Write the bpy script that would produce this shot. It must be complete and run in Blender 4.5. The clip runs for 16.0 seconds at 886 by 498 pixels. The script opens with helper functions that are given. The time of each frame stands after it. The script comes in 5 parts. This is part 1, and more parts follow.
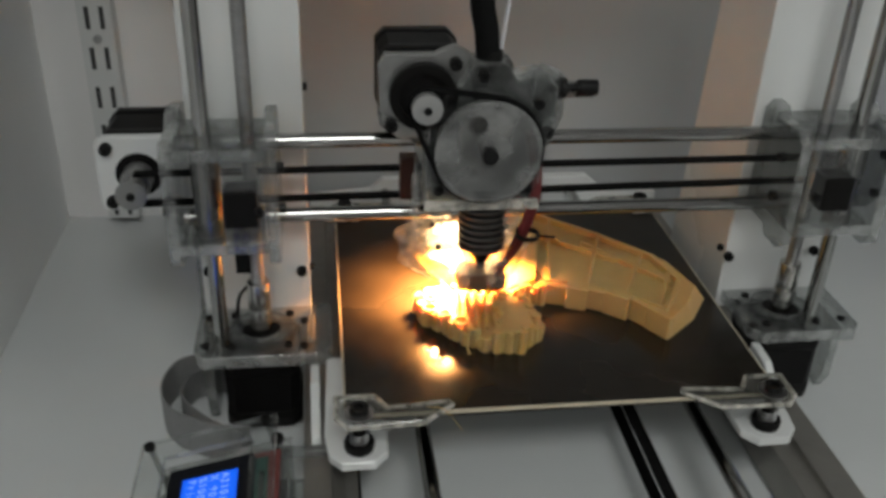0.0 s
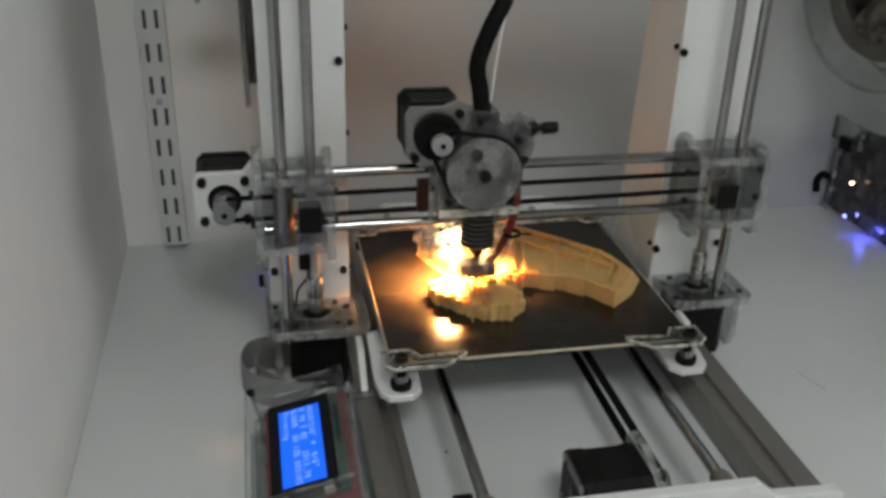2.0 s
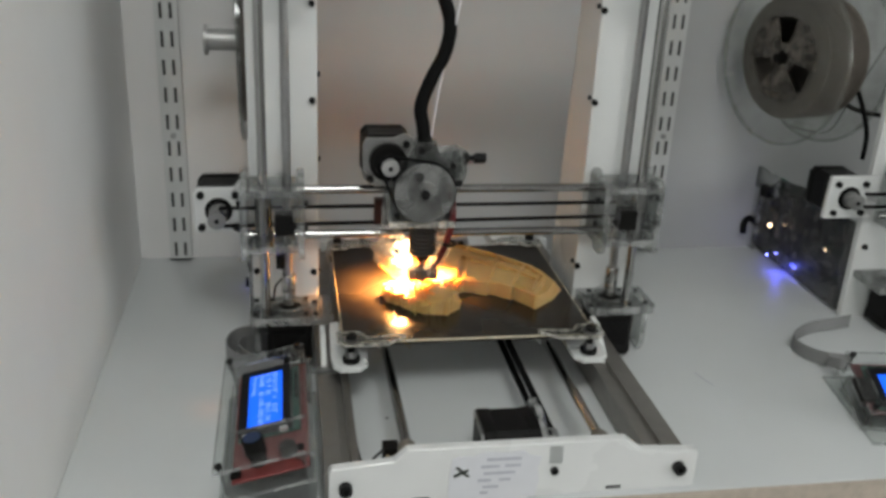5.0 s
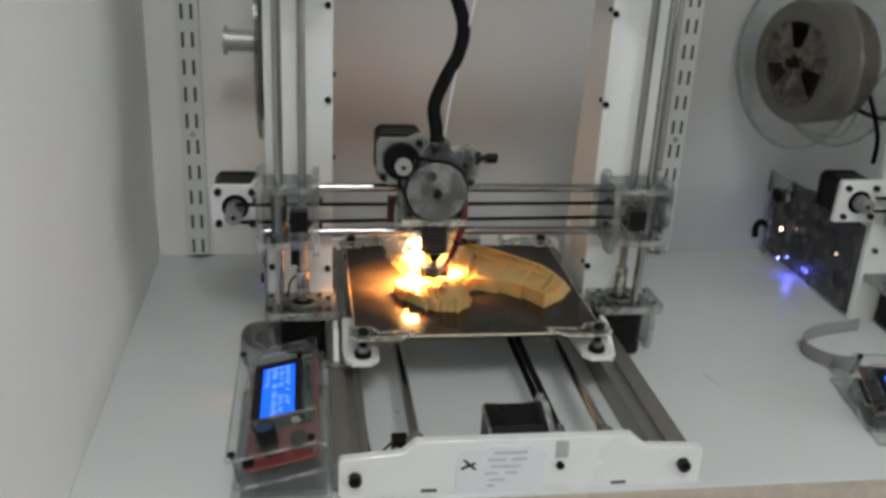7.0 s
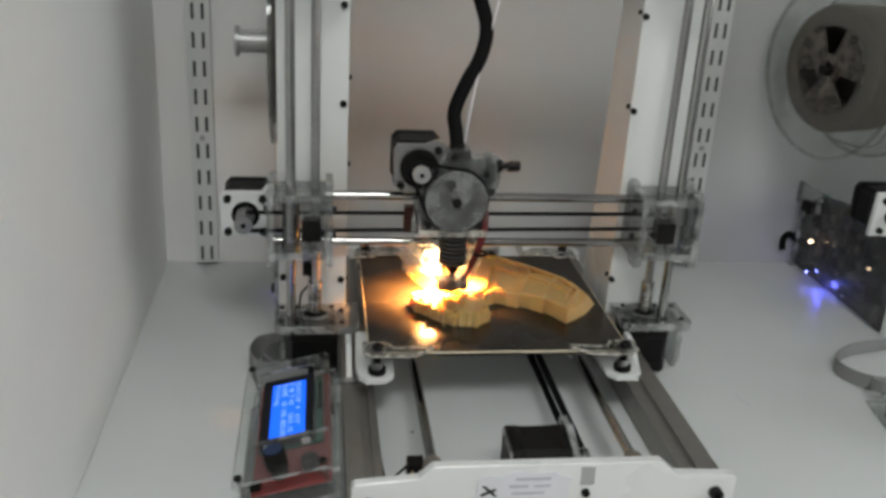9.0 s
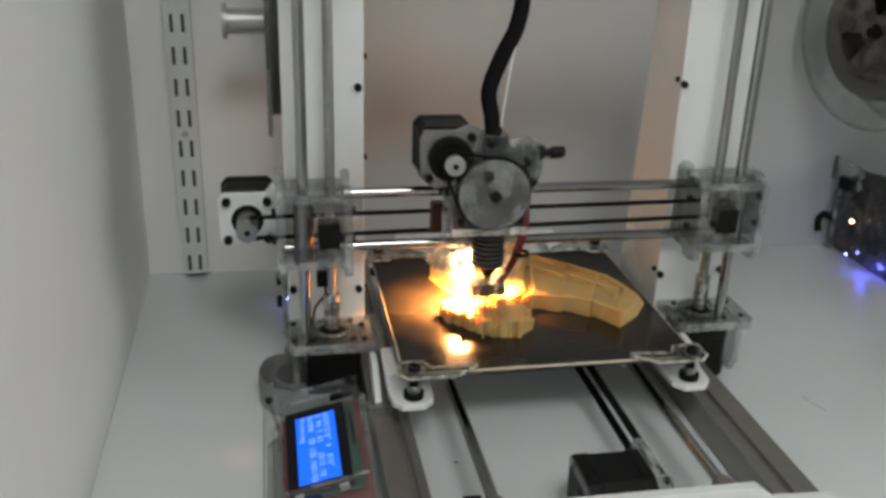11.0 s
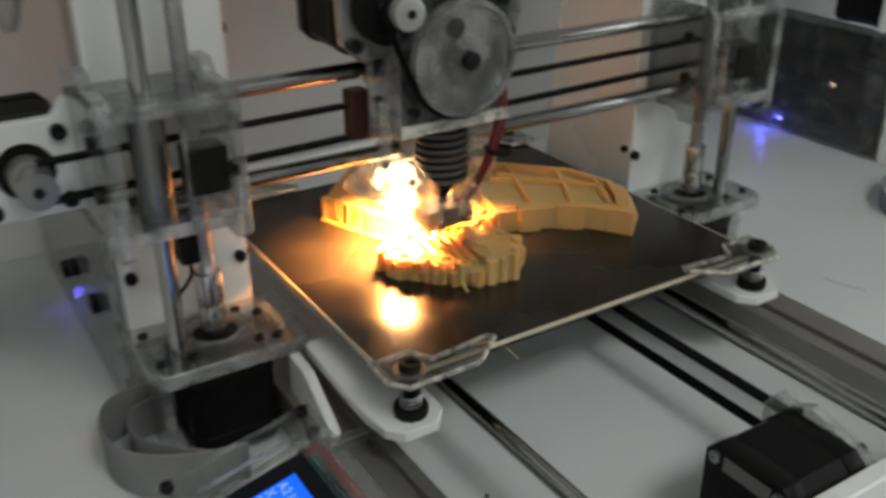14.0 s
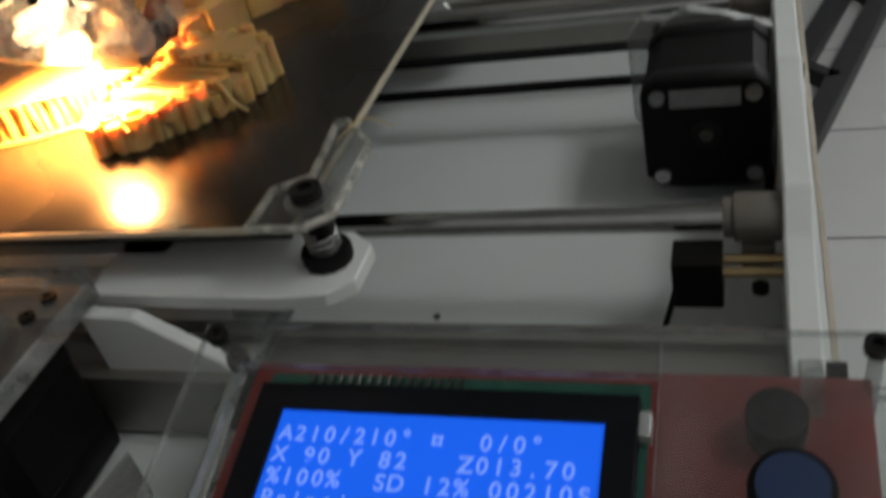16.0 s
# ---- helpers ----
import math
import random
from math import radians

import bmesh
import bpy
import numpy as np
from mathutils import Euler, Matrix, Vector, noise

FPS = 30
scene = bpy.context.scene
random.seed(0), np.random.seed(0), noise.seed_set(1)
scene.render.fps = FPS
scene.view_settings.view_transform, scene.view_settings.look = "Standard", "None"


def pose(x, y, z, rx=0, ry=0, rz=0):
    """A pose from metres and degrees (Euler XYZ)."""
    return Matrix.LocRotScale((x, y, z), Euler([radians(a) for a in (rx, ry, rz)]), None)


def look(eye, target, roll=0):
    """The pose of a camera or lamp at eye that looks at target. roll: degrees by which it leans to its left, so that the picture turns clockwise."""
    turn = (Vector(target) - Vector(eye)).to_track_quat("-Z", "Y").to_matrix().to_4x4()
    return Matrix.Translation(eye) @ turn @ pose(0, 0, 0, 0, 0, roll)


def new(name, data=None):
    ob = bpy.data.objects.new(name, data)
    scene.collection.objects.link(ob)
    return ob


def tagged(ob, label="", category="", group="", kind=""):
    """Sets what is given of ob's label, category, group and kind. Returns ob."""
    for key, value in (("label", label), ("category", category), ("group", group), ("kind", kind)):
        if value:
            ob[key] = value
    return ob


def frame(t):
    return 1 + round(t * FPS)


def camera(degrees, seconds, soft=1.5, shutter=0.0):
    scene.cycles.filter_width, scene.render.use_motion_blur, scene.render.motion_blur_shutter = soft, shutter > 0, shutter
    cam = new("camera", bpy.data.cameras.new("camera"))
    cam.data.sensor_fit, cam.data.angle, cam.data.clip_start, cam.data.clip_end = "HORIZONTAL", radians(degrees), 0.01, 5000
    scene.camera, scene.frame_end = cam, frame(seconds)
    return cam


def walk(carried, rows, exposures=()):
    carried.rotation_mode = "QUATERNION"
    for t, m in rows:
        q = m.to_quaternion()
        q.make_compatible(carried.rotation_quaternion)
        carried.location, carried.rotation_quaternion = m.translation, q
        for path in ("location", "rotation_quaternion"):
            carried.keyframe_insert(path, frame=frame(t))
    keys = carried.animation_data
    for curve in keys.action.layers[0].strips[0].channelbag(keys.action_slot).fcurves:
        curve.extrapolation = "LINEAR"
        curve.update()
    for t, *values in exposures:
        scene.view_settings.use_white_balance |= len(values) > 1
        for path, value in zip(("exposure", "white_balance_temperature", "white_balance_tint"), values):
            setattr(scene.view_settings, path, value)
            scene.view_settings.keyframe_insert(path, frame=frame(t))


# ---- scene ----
cam = camera(51.26, 16.0, soft=3.3, shutter=0.5)
# seconds, eye, target, roll
PATH = [
    (0.0, (-0.1153, -0.4673, 0.3546), (-0.0782, -0.2076, 0.2091), 2.13),
    (0.5, (-0.1389, -0.4811, 0.3705), (-0.0984, -0.2211, 0.2265), 0.58),
    (1.0, (-0.1545, -0.5451, 0.3900), (-0.1071, -0.2849, 0.2484), 0.55),
    (1.5, (-0.1641, -0.6008, 0.4017), (-0.1144, -0.3393, 0.2632), 1.09),
    (2.0, (-0.1860, -0.6398, 0.4121), (-0.1306, -0.3758, 0.2807), 1.67),
    (2.5, (-0.1991, -0.6558, 0.4169), (-0.1407, -0.3907, 0.2893), 1.24),
    (3.0, (-0.2282, -0.6940, 0.4246), (-0.1662, -0.4282, 0.3001), 1.58),
    (3.5, (-0.1945, -0.7244, 0.4292), (-0.1356, -0.4555, 0.3099), 1.00),
    (4.0, (-0.1575, -0.7669, 0.4337), (-0.1026, -0.4956, 0.3180), 2.02),
    (6.5, (-0.1517, -0.8225, 0.4307), (-0.1065, -0.5471, 0.3207), 2.75),
    (7.0, (-0.1497, -0.8252, 0.4328), (-0.1061, -0.5499, 0.3220), 2.94),
    (7.5, (-0.1405, -0.8189, 0.4263), (-0.0983, -0.5431, 0.3162), 2.67),
    (8.0, (-0.1468, -0.8069, 0.4230), (-0.1034, -0.5311, 0.3132), 2.87),
    (8.5, (-0.1489, -0.7975, 0.4262), (-0.1067, -0.5214, 0.3168), 2.94),
    (9.0, (-0.1522, -0.7873, 0.4246), (-0.1117, -0.5110, 0.3149), 3.33),
    (11.5, (-0.2103, -0.6528, 0.3834), (-0.1500, -0.3824, 0.2683), 0.81),
    (12.0, (-0.2281, -0.6255, 0.3731), (-0.1577, -0.3607, 0.2511), -0.29),
    (12.5, (-0.2529, -0.5817, 0.3571), (-0.1618, -0.3227, 0.2362), -1.51),
    (13.0, (-0.2735, -0.5310, 0.3268), (-0.1612, -0.2812, 0.2043), -2.42),
    (13.5, (-0.2661, -0.4714, 0.3107), (-0.1527, -0.2235, 0.1855), -1.52),
    (14.0, (-0.2614, -0.3968, 0.2817), (-0.1181, -0.1683, 0.1505), -0.37),
    (14.5, (-0.2709, -0.3263, 0.2602), (-0.0869, -0.1324, 0.1241), -7.00),
    (15.0, (-0.2974, -0.2741, 0.2412), (-0.0801, -0.1239, 0.0989), -9.60),
    (15.5, (-0.2933, -0.2546, 0.2220), (-0.0628, -0.1407, 0.0674), -14.33),
    (16.0, (-0.2935, -0.2351, 0.1994), (-0.0686, -0.1386, 0.0258), -14.85),
]
EXPOSURES = [(0.0, -0.84), (0.5, -0.65), (1.0, -0.72), (2.0, -0.68), (3.0, -0.6), (4.0, -0.5), (6.5, -0.42), (9.0, -0.4), (11.5, -0.4), (13.0, -0.36), (14.0, -0.6), (14.5, -0.9), (15.0, -1.18), (15.5, -1.12), (16.0, -1.08)]
walk(cam, [(t, look(eye, target, roll)) for t, eye, target, roll in PATH], EXPOSURES)

# ---- light ----
world = bpy.data.worlds.new("sky")
scene.world = world
world.use_nodes = True
wn = world.node_tree.nodes
sky = wn.new("ShaderNodeTexSky")
sky.sky_type, sky.sun_disc, sky.sun_elevation, sky.sun_rotation = "NISHITA", False, radians(35), radians(200)
world.node_tree.links.new(sky.outputs[0], wn["Background"].inputs[0])
wn["Background"].inputs[1].default_value = 0.08


def area_lamp(name, m, width, height, watts, colour):
    data = bpy.data.lights.new(name, "AREA")
    data.shape, data.size, data.size_y, data.energy, data.color = "RECTANGLE", width, height, watts, colour
    ob = new(name, data)
    ob.matrix_world = m
    return ob


# added fill light from the unseen right side to brighten the left wall, and the ceiling panel
area_lamp("right_fill_light", look((1.88, -1.20, 0.62), (-0.3, -0.25, 0.25)), 1.2, 0.9, 14.5, (0.98, 1.0, 0.965))
area_lamp("ceiling_lamp_light", look((-0.02, -1.40, 1.60), (-0.02, -1.40, 0.0)), 0.56, 0.56, 19.5, (0.98, 1.0, 0.965))

# ---- materials ----
def material(name, base, rough=0.5, metal=0.0, vary=0.08, scale=60.0, bump=0.0, bump_scale=400.0, second=None, spec=0.5,
             coat=0.0, sub=0.0, rough_vary=0.0, scratch=0.0):
    """A surface with colour varied at two scales, patchy gloss and fine relief."""
    m = bpy.data.materials.new(name)
    m.use_nodes = True
    n, l = m.node_tree.nodes, m.node_tree.links
    b = n["Principled BSDF"]
    b.inputs["Roughness"].default_value, b.inputs["Metallic"].default_value = rough, metal
    b.inputs["Specular IOR Level"].default_value = spec
    b.inputs["Coat Weight"].default_value = coat
    if sub:
        b.inputs["Subsurface Weight"].default_value = sub
        b.inputs["Subsurface Radius"].default_value = (1.0, 0.45, 0.14)
        b.inputs["Subsurface Scale"].default_value = 0.009
    co = n.new("ShaderNodeTexCoord")
    big, small = n.new("ShaderNodeTexNoise"), n.new("ShaderNodeTexNoise")
    big.inputs["Scale"].default_value, big.inputs["Detail"].default_value = scale * 0.12, 5
    small.inputs["Scale"].default_value, small.inputs["Detail"].default_value = scale, 4
    for t in (big, small):
        l.new(co.outputs["Object"], t.inputs["Vector"])
    mix = n.new("ShaderNodeMath")
    mix.operation = "ADD"
    l.new(big.outputs["Fac"], mix.inputs[0])
    l.new(small.outputs["Fac"], mix.inputs[1])
    ramp = n.new("ShaderNodeMapRange")
    ramp.inputs["From Min"].default_value, ramp.inputs["From Max"].default_value = 0.6, 1.4
    l.new(mix.outputs[0], ramp.inputs["Value"])
    col = n.new("ShaderNodeMix")
    col.data_type = "RGBA"
    low = [c * (1 - vary) for c in base] if second is None else second
    high = [min(1.0, c * (1 + vary)) for c in base] if second is None else base
    col.inputs["A"].default_value, col.inputs["B"].default_value = (*low, 1), (*high, 1)
    l.new(ramp.outputs[0], col.inputs["Factor"])
    l.new(col.outputs["Result"], b.inputs["Base Color"])
    if rough_vary:
        rr = n.new("ShaderNodeMapRange")
        rr.inputs["To Min"].default_value, rr.inputs["To Max"].default_value = max(0.02, rough - rough_vary), rough + rough_vary
        rr.inputs["From Min"].default_value, rr.inputs["From Max"].default_value = 0.3, 0.7
        l.new(big.outputs["Fac"], rr.inputs["Value"])
        l.new(rr.outputs[0], b.inputs["Roughness"])
    if bump:
        rel = n.new("ShaderNodeTexNoise")
        rel.inputs["Scale"].default_value, rel.inputs["Detail"].default_value = bump_scale, 3
        l.new(co.outputs["Object"], rel.inputs["Vector"])
        bp = n.new("ShaderNodeBump")
        bp.inputs["Strength"].default_value, bp.inputs["Distance"].default_value = bump, 0.001
        l.new(rel.outputs["Fac"], bp.inputs["Height"])
        l.new(bp.outputs[0], b.inputs["Normal"])
    return m


def clear_plastic(name, tint, haze=0.08, passes=0.9, rough=0.06, clouds=70.0):
    """Cast acrylic: light goes through, Fresnel gloss on the faces, and a little pale haze from scuffs."""
    m = material(name, tint, 0.35, vary=0.2, scale=90.0)
    n, l = m.node_tree.nodes, m.node_tree.links
    tr, gl, fr = n.new("ShaderNodeBsdfTransparent"), n.new("ShaderNodeBsdfGlossy"), n.new("ShaderNodeLayerWeight")
    tr.inputs[0].default_value = (passes * 0.985, passes, passes * 0.995, 1)
    gl.inputs["Roughness"].default_value = rough
    fr.inputs["Blend"].default_value = 0.5
    steep, sheen = n.new("ShaderNodeMath"), n.new("ShaderNodeMath")
    steep.operation, sheen.operation = "POWER", "MULTIPLY_ADD"
    steep.inputs[1].default_value = 5.0
    sheen.inputs[1].default_value, sheen.inputs[2].default_value = 0.9, 0.04
    l.new(fr.outputs["Facing"], steep.inputs[0])
    l.new(steep.outputs[0], sheen.inputs[0])
    clear, mx = n.new("ShaderNodeMixShader"), n.new("ShaderNodeMixShader")
    l.new(sheen.outputs[0], clear.inputs[0])
    l.new(tr.outputs[0], clear.inputs[1])
    l.new(gl.outputs[0], clear.inputs[2])
    hz = n.new("ShaderNodeMapRange")
    hz.inputs["From Min"].default_value, hz.inputs["From Max"].default_value = 0.38, 0.66
    hz.inputs["To Min"].default_value, hz.inputs["To Max"].default_value = haze * 0.45, min(1.0, haze * 1.6)
    cloud, where = n.new("ShaderNodeTexNoise"), n.new("ShaderNodeTexCoord")
    cloud.inputs["Scale"].default_value, cloud.inputs["Detail"].default_value = clouds, 5
    l.new(where.outputs["Object"], cloud.inputs["Vector"])
    l.new(cloud.outputs["Fac"], hz.inputs["Value"])
    l.new(hz.outputs[0], mx.inputs[0])
    l.new(clear.outputs[0], mx.inputs[1])
    l.new(n["Principled BSDF"].outputs[0], mx.inputs[2])
    l.new(mx.outputs[0], n["Material Output"].inputs["Surface"])
    return m


def glowing(name, colour, strength):
    m = bpy.data.materials.new(name)
    m.use_nodes = True
    b = m.node_tree.nodes["Principled BSDF"]
    b.inputs["Base Color"].default_value = (*[c * 0.6 for c in colour], 1)
    b.inputs["Emission Color"].default_value, b.inputs["Emission Strength"].default_value = (*colour, 1), strength
    return m


WALL = material("wall_paint", (0.87, 0.87, 0.86), 0.75, vary=0.025, scale=14.0, bump=0.12, bump_scale=700.0)
# white back wall with the shade behind the printer put into its grey
WALL_BACK_SHADED = material("shaded_back_wall", (0.44, 0.445, 0.445), 0.6, vary=0.03, scale=12.0, bump=0.1, bump_scale=600.0)
# the same back wall near the corner; its tone carries the light there
WALL_BACK_LIT = material("lit_back_wall", (0.72, 0.71, 0.70), 0.7, vary=0.025, scale=14.0, bump=0.12, bump_scale=700.0)
LAMINATE = material("white_laminate", (0.62, 0.64, 0.64), 0.38, vary=0.03, scale=20.0, bump=0.05, bump_scale=900.0, rough_vary=0.08)
TILE = material("floor_tile", (0.72, 0.72, 0.72), 0.3, vary=0.05, scale=8.0, rough_vary=0.1)
GROUT = material("floor_grout", (0.32, 0.33, 0.34), 0.85, vary=0.15, scale=60.0)
WHITE_ACRYLIC = material("white_acrylic", (0.74, 0.75, 0.74), 0.24, vary=0.025, scale=40.0, rough_vary=0.08)
CLEAR = clear_plastic("clear_acrylic", (0.5, 0.5, 0.5), 0.055, 0.9)
CLEAR_EDGE = clear_plastic("clear_acrylic_thick", (0.40, 0.41, 0.41), 0.10, 0.76)
SMOKE = clear_plastic("smoked_acrylic", (0.10, 0.095, 0.09), 0.4, 0.62)
PLATE = clear_plastic("thin_clear_acrylic", (0.5, 0.5, 0.5), 0.035, 0.96)
# warm pale tone that paints the lamp's light into acrylic edges
LIT_EDGE = clear_plastic("lit_acrylic_edge", (0.8, 0.76, 0.68), 0.45, 0.9, 0.08, 160.0)
FLANGE = clear_plastic("spool_flange_plastic", (0.36, 0.33, 0.29), 0.07, 0.95)
WHEEL = clear_plastic("scuffed_clear_wheel", (0.40, 0.40, 0.39), 0.34, 0.74, 0.15, 55.0)
DUCT = clear_plastic("cloudy_duct_acrylic", (0.8, 0.76, 0.7), 0.2, 0.92, 0.2, 120.0)
dn, dl = DUCT.node_tree.nodes, DUCT.node_tree.links
milky = dn.new("ShaderNodeBsdfTranslucent")
milky.inputs["Color"].default_value = (0.92, 0.88, 0.8, 1)
pale = dn.new("ShaderNodeMixShader")
pale.inputs[0].default_value = 0.6
final_mix = dn["Material Output"].inputs["Surface"].links[0].from_node
dl.new(dn["Principled BSDF"].outputs[0], pale.inputs[1])
dl.new(milky.outputs[0], pale.inputs[2])
dl.new(pale.outputs[0], final_mix.inputs[2])
FROST = clear_plastic("frosted_acrylic", (0.66, 0.65, 0.62), 0.15, 0.92, 0.2)
BROWN_CLAMP = material("red_brown_plastic", (0.045, 0.014, 0.009), 0.45, vary=0.25, scale=150.0, spec=0.3)
# violet glow under the left block, put into the plastic's colour
VIOLET_LIT = clear_plastic("violet_lit_plastic", (0.16, 0.10, 0.42), 0.6, 0.7, 0.15)
SLEEVE = material("pale_plastic_sleeve", (0.15, 0.135, 0.115), 0.4, vary=0.1, scale=150.0, rough_vary=0.08)
BRASS = material("brass_pin", (0.45, 0.33, 0.17), 0.35, 0.8, vary=0.12, scale=200.0)
CORE = material("dark_spool_core", (0.06, 0.052, 0.044), 0.6, vary=0.25, scale=120.0)
HUB = clear_plastic("brown_hub_plastic", (0.12, 0.105, 0.09), 0.8, 0.7, 0.25)
CUT_EDGE = clear_plastic("cut_acrylic_edge", (0.55, 0.56, 0.55), 0.30, 0.82, 0.15)
CLIP = clear_plastic("thick_clip_acrylic", (0.4, 0.38, 0.34), 0.12, 0.8)
RAIL = material("dull_aluminium_profile", (0.30, 0.285, 0.265), 0.4, 0.75, vary=0.12, scale=80.0, rough_vary=0.1)
# grey for unseen surfaces, set to dim bounce light and reflections
DIM_ROOM = material("dim_room_tone", (0.40, 0.395, 0.39), 0.8, vary=0.1, scale=6.0)
DARK_RED = material("dark_red_circuit_board", (0.10, 0.02, 0.022), 0.45, vary=0.18, scale=200.0)
BEARING = material("bearing_steel", (0.22, 0.22, 0.215), 0.25, 0.85, vary=0.12, scale=120.0, rough_vary=0.08)
STEEL = material("ground_steel", (0.43, 0.43, 0.42), 0.14, 1.0, vary=0.1, scale=150.0, rough_vary=0.07)
COUPLER = material("turned_steel", (0.55, 0.54, 0.52), 0.22, 1.0, vary=0.12, scale=160.0, rough_vary=0.06)
PULLEY = material("grey_pulley_metal", (0.27, 0.27, 0.265), 0.35, 0.6, vary=0.1, scale=150.0, rough_vary=0.08)
ALUMINIUM = material("anodised_aluminium", (0.46, 0.46, 0.45), 0.42, 0.75, vary=0.08, scale=80.0, rough_vary=0.08)
DULL_STEEL = material("dull_steel", (0.42, 0.42, 0.42), 0.35, 1.0, vary=0.15, scale=220.0, rough_vary=0.1)
BLACK_METAL = material("black_painted_metal", (0.008, 0.0076, 0.0076), 0.45, vary=0.3, scale=140.0, bump=0.08, rough_vary=0.1, spec=0.1)
BLACK_BOLT = material("black_oxide_steel", (0.009, 0.009, 0.009), 0.45, 0.0, vary=0.3, scale=300.0, spec=0.2)
RUBBER = material("black_rubber", (0.006, 0.006, 0.006), 0.7, spec=0.07, vary=0.3, scale=300.0, bump=0.2, bump_scale=1500.0)
BLACK_PLASTIC = material("black_plastic", (0.009, 0.0085, 0.008), 0.5, spec=0.1, vary=0.2, scale=150.0, bump=0.1)
GREY_CABLE = material("grey_ribbon_cable", (0.21, 0.21, 0.21), 0.45, vary=0.12, scale=300.0, bump=0.1)
COOLER = material("dark_anodised_cooler", (0.09, 0.085, 0.08), 0.4, 0.6, vary=0.15, scale=150.0)
BED_GLASS = material("black_bed_coating", (0.016, 0.013, 0.010), 0.29, vary=0.5, scale=45.0, rough_vary=0.14, spec=0.42, bump=0.03, bump_scale=1200.0)
# pale gold that puts the lit look of the glass edge into colour
BED_EDGE_LIT = material("lit_glass_edge", (0.62, 0.55, 0.42), 0.2, vary=0.2, scale=120.0)
FILAMENT = material("natural_plastic", (0.56, 0.34, 0.13), 0.42, vary=0.12, scale=90.0, bump=0.35, bump_scale=900.0, sub=0.6)
WOUND = material("wound_filament", (0.115, 0.098, 0.082), 0.45, vary=0.2, scale=160.0, bump=0.5, bump_scale=700.0)
RED_PCB = material("red_circuit_board", (0.20, 0.045, 0.042), 0.4, vary=0.18, scale=200.0, bump=0.1)
GREEN_PCB = material("green_circuit_board", (0.022, 0.10, 0.075), 0.4, vary=0.18, scale=200.0, bump=0.1)
TAB = material("tinned_steel_tab", (0.75, 0.75, 0.74), 0.3, 0.7, vary=0.05, scale=200.0)
BEZEL = material("display_bezel", (0.006, 0.0065, 0.009), 0.4, vary=0.2, scale=160.0, spec=0.2)
RED_SLEEVE = material("red_heat_sleeve", (0.11, 0.008, 0.008), 0.6, vary=0.25, scale=250.0, bump=0.2)
BLUE_KNOB = material("blue_knob_plastic", (0.010, 0.03, 0.09), 0.45, vary=0.15, scale=150.0)
PAPER = material("paper_label", (0.70, 0.71, 0.74), 0.65, vary=0.03, scale=100.0)
INK = material("label_ink", (0.46, 0.47, 0.52), 0.6, vary=0.1, scale=200.0)
DARK_INK = material("dark_label_ink", (0.06, 0.07, 0.06), 0.6, vary=0.1, scale=200.0)
# dark fill painted as the shade inside open slots
SLOT_SHADE = material("slot_shade", (0.05, 0.05, 0.05), 0.8, vary=0.1, scale=100.0)
GALVANISED = material("painted_steel_rail", (0.60, 0.61, 0.60), 0.4, 0.1, vary=0.06, scale=60.0, rough_vary=0.08)
STAND_GREY = material("dark_stand_steel", (0.055, 0.053, 0.06), 0.45, 0.3, vary=0.2, scale=40.0, rough_vary=0.08)
WOOD_EDGE = material("bare_board_edge", (0.46, 0.40, 0.33), 0.7, vary=0.2, scale=120.0, bump=0.2, bump_scale=500.0)
MOTOR_FACE = material("grey_motor_flange", (0.34, 0.34, 0.33), 0.3, 0.8, vary=0.12, scale=120.0, rough_vary=0.1)
STICKER = material("grey_sticker", (0.17, 0.17, 0.17), 0.5, vary=0.2, scale=260.0)
HEAT_BLOCK = material("heater_block_metal", (0.22, 0.21, 0.20), 0.35, 0.9, vary=0.15, scale=150.0)
SIDE_GLOW = glowing("side_lamp_lens", (1.0, 0.6, 0.28), 32.0)
LCD_BLUE = glowing("display_backlight", (0.006, 0.135, 1.0), 1.35)
LCD_TEXT = glowing("display_characters", (0.20, 0.36, 1.0), 1.4)
LAMP_GLOW = glowing("lamp_lens", (1.0, 0.64, 0.32), 20.0)
BLUE_LED = glowing("blue_indicator", (0.2, 0.22, 1.0), 30.0)
WARM_LED = glowing("warm_indicator", (1.0, 0.68, 0.42), 14.0)


# ---- mesh building, in millimetres ----
MM = 0.001


def box(x0, x1, y0, y1, z0, z1, bevel=0.0):
    bm = bmesh.new()
    m = Matrix.Translation(((x0 + x1) / 2, (y0 + y1) / 2, (z0 + z1) / 2)) @ Matrix.Diagonal((x1 - x0, y1 - y0, z1 - z0, 1))
    bmesh.ops.create_cube(bm, size=1.0, matrix=m)
    if bevel:
        bmesh.ops.bevel(bm, geom=bm.edges[:], offset=bevel, segments=2, profile=0.6, affect="EDGES", clamp_overlap=True)
    return bm


def rod(p, q, r, sides=18, r2=None, bevel=0.0):
    bm = bmesh.new()
    p, q = Vector(p), Vector(q)
    turn = (q - p).to_track_quat("Z", "Y").to_matrix().to_4x4()
    bmesh.ops.create_cone(bm, cap_ends=True, segments=sides, radius1=r, radius2=r if r2 is None else r2, depth=(q - p).length,
                          matrix=Matrix.Translation((p + q) / 2) @ turn)
    if bevel:
        rim = [e for e in bm.edges if any(len(f.verts) > 4 for f in e.link_faces)]
        bmesh.ops.bevel(bm, geom=rim, offset=bevel, segments=2, profile=0.6, affect="EDGES", clamp_overlap=True)
    return bm


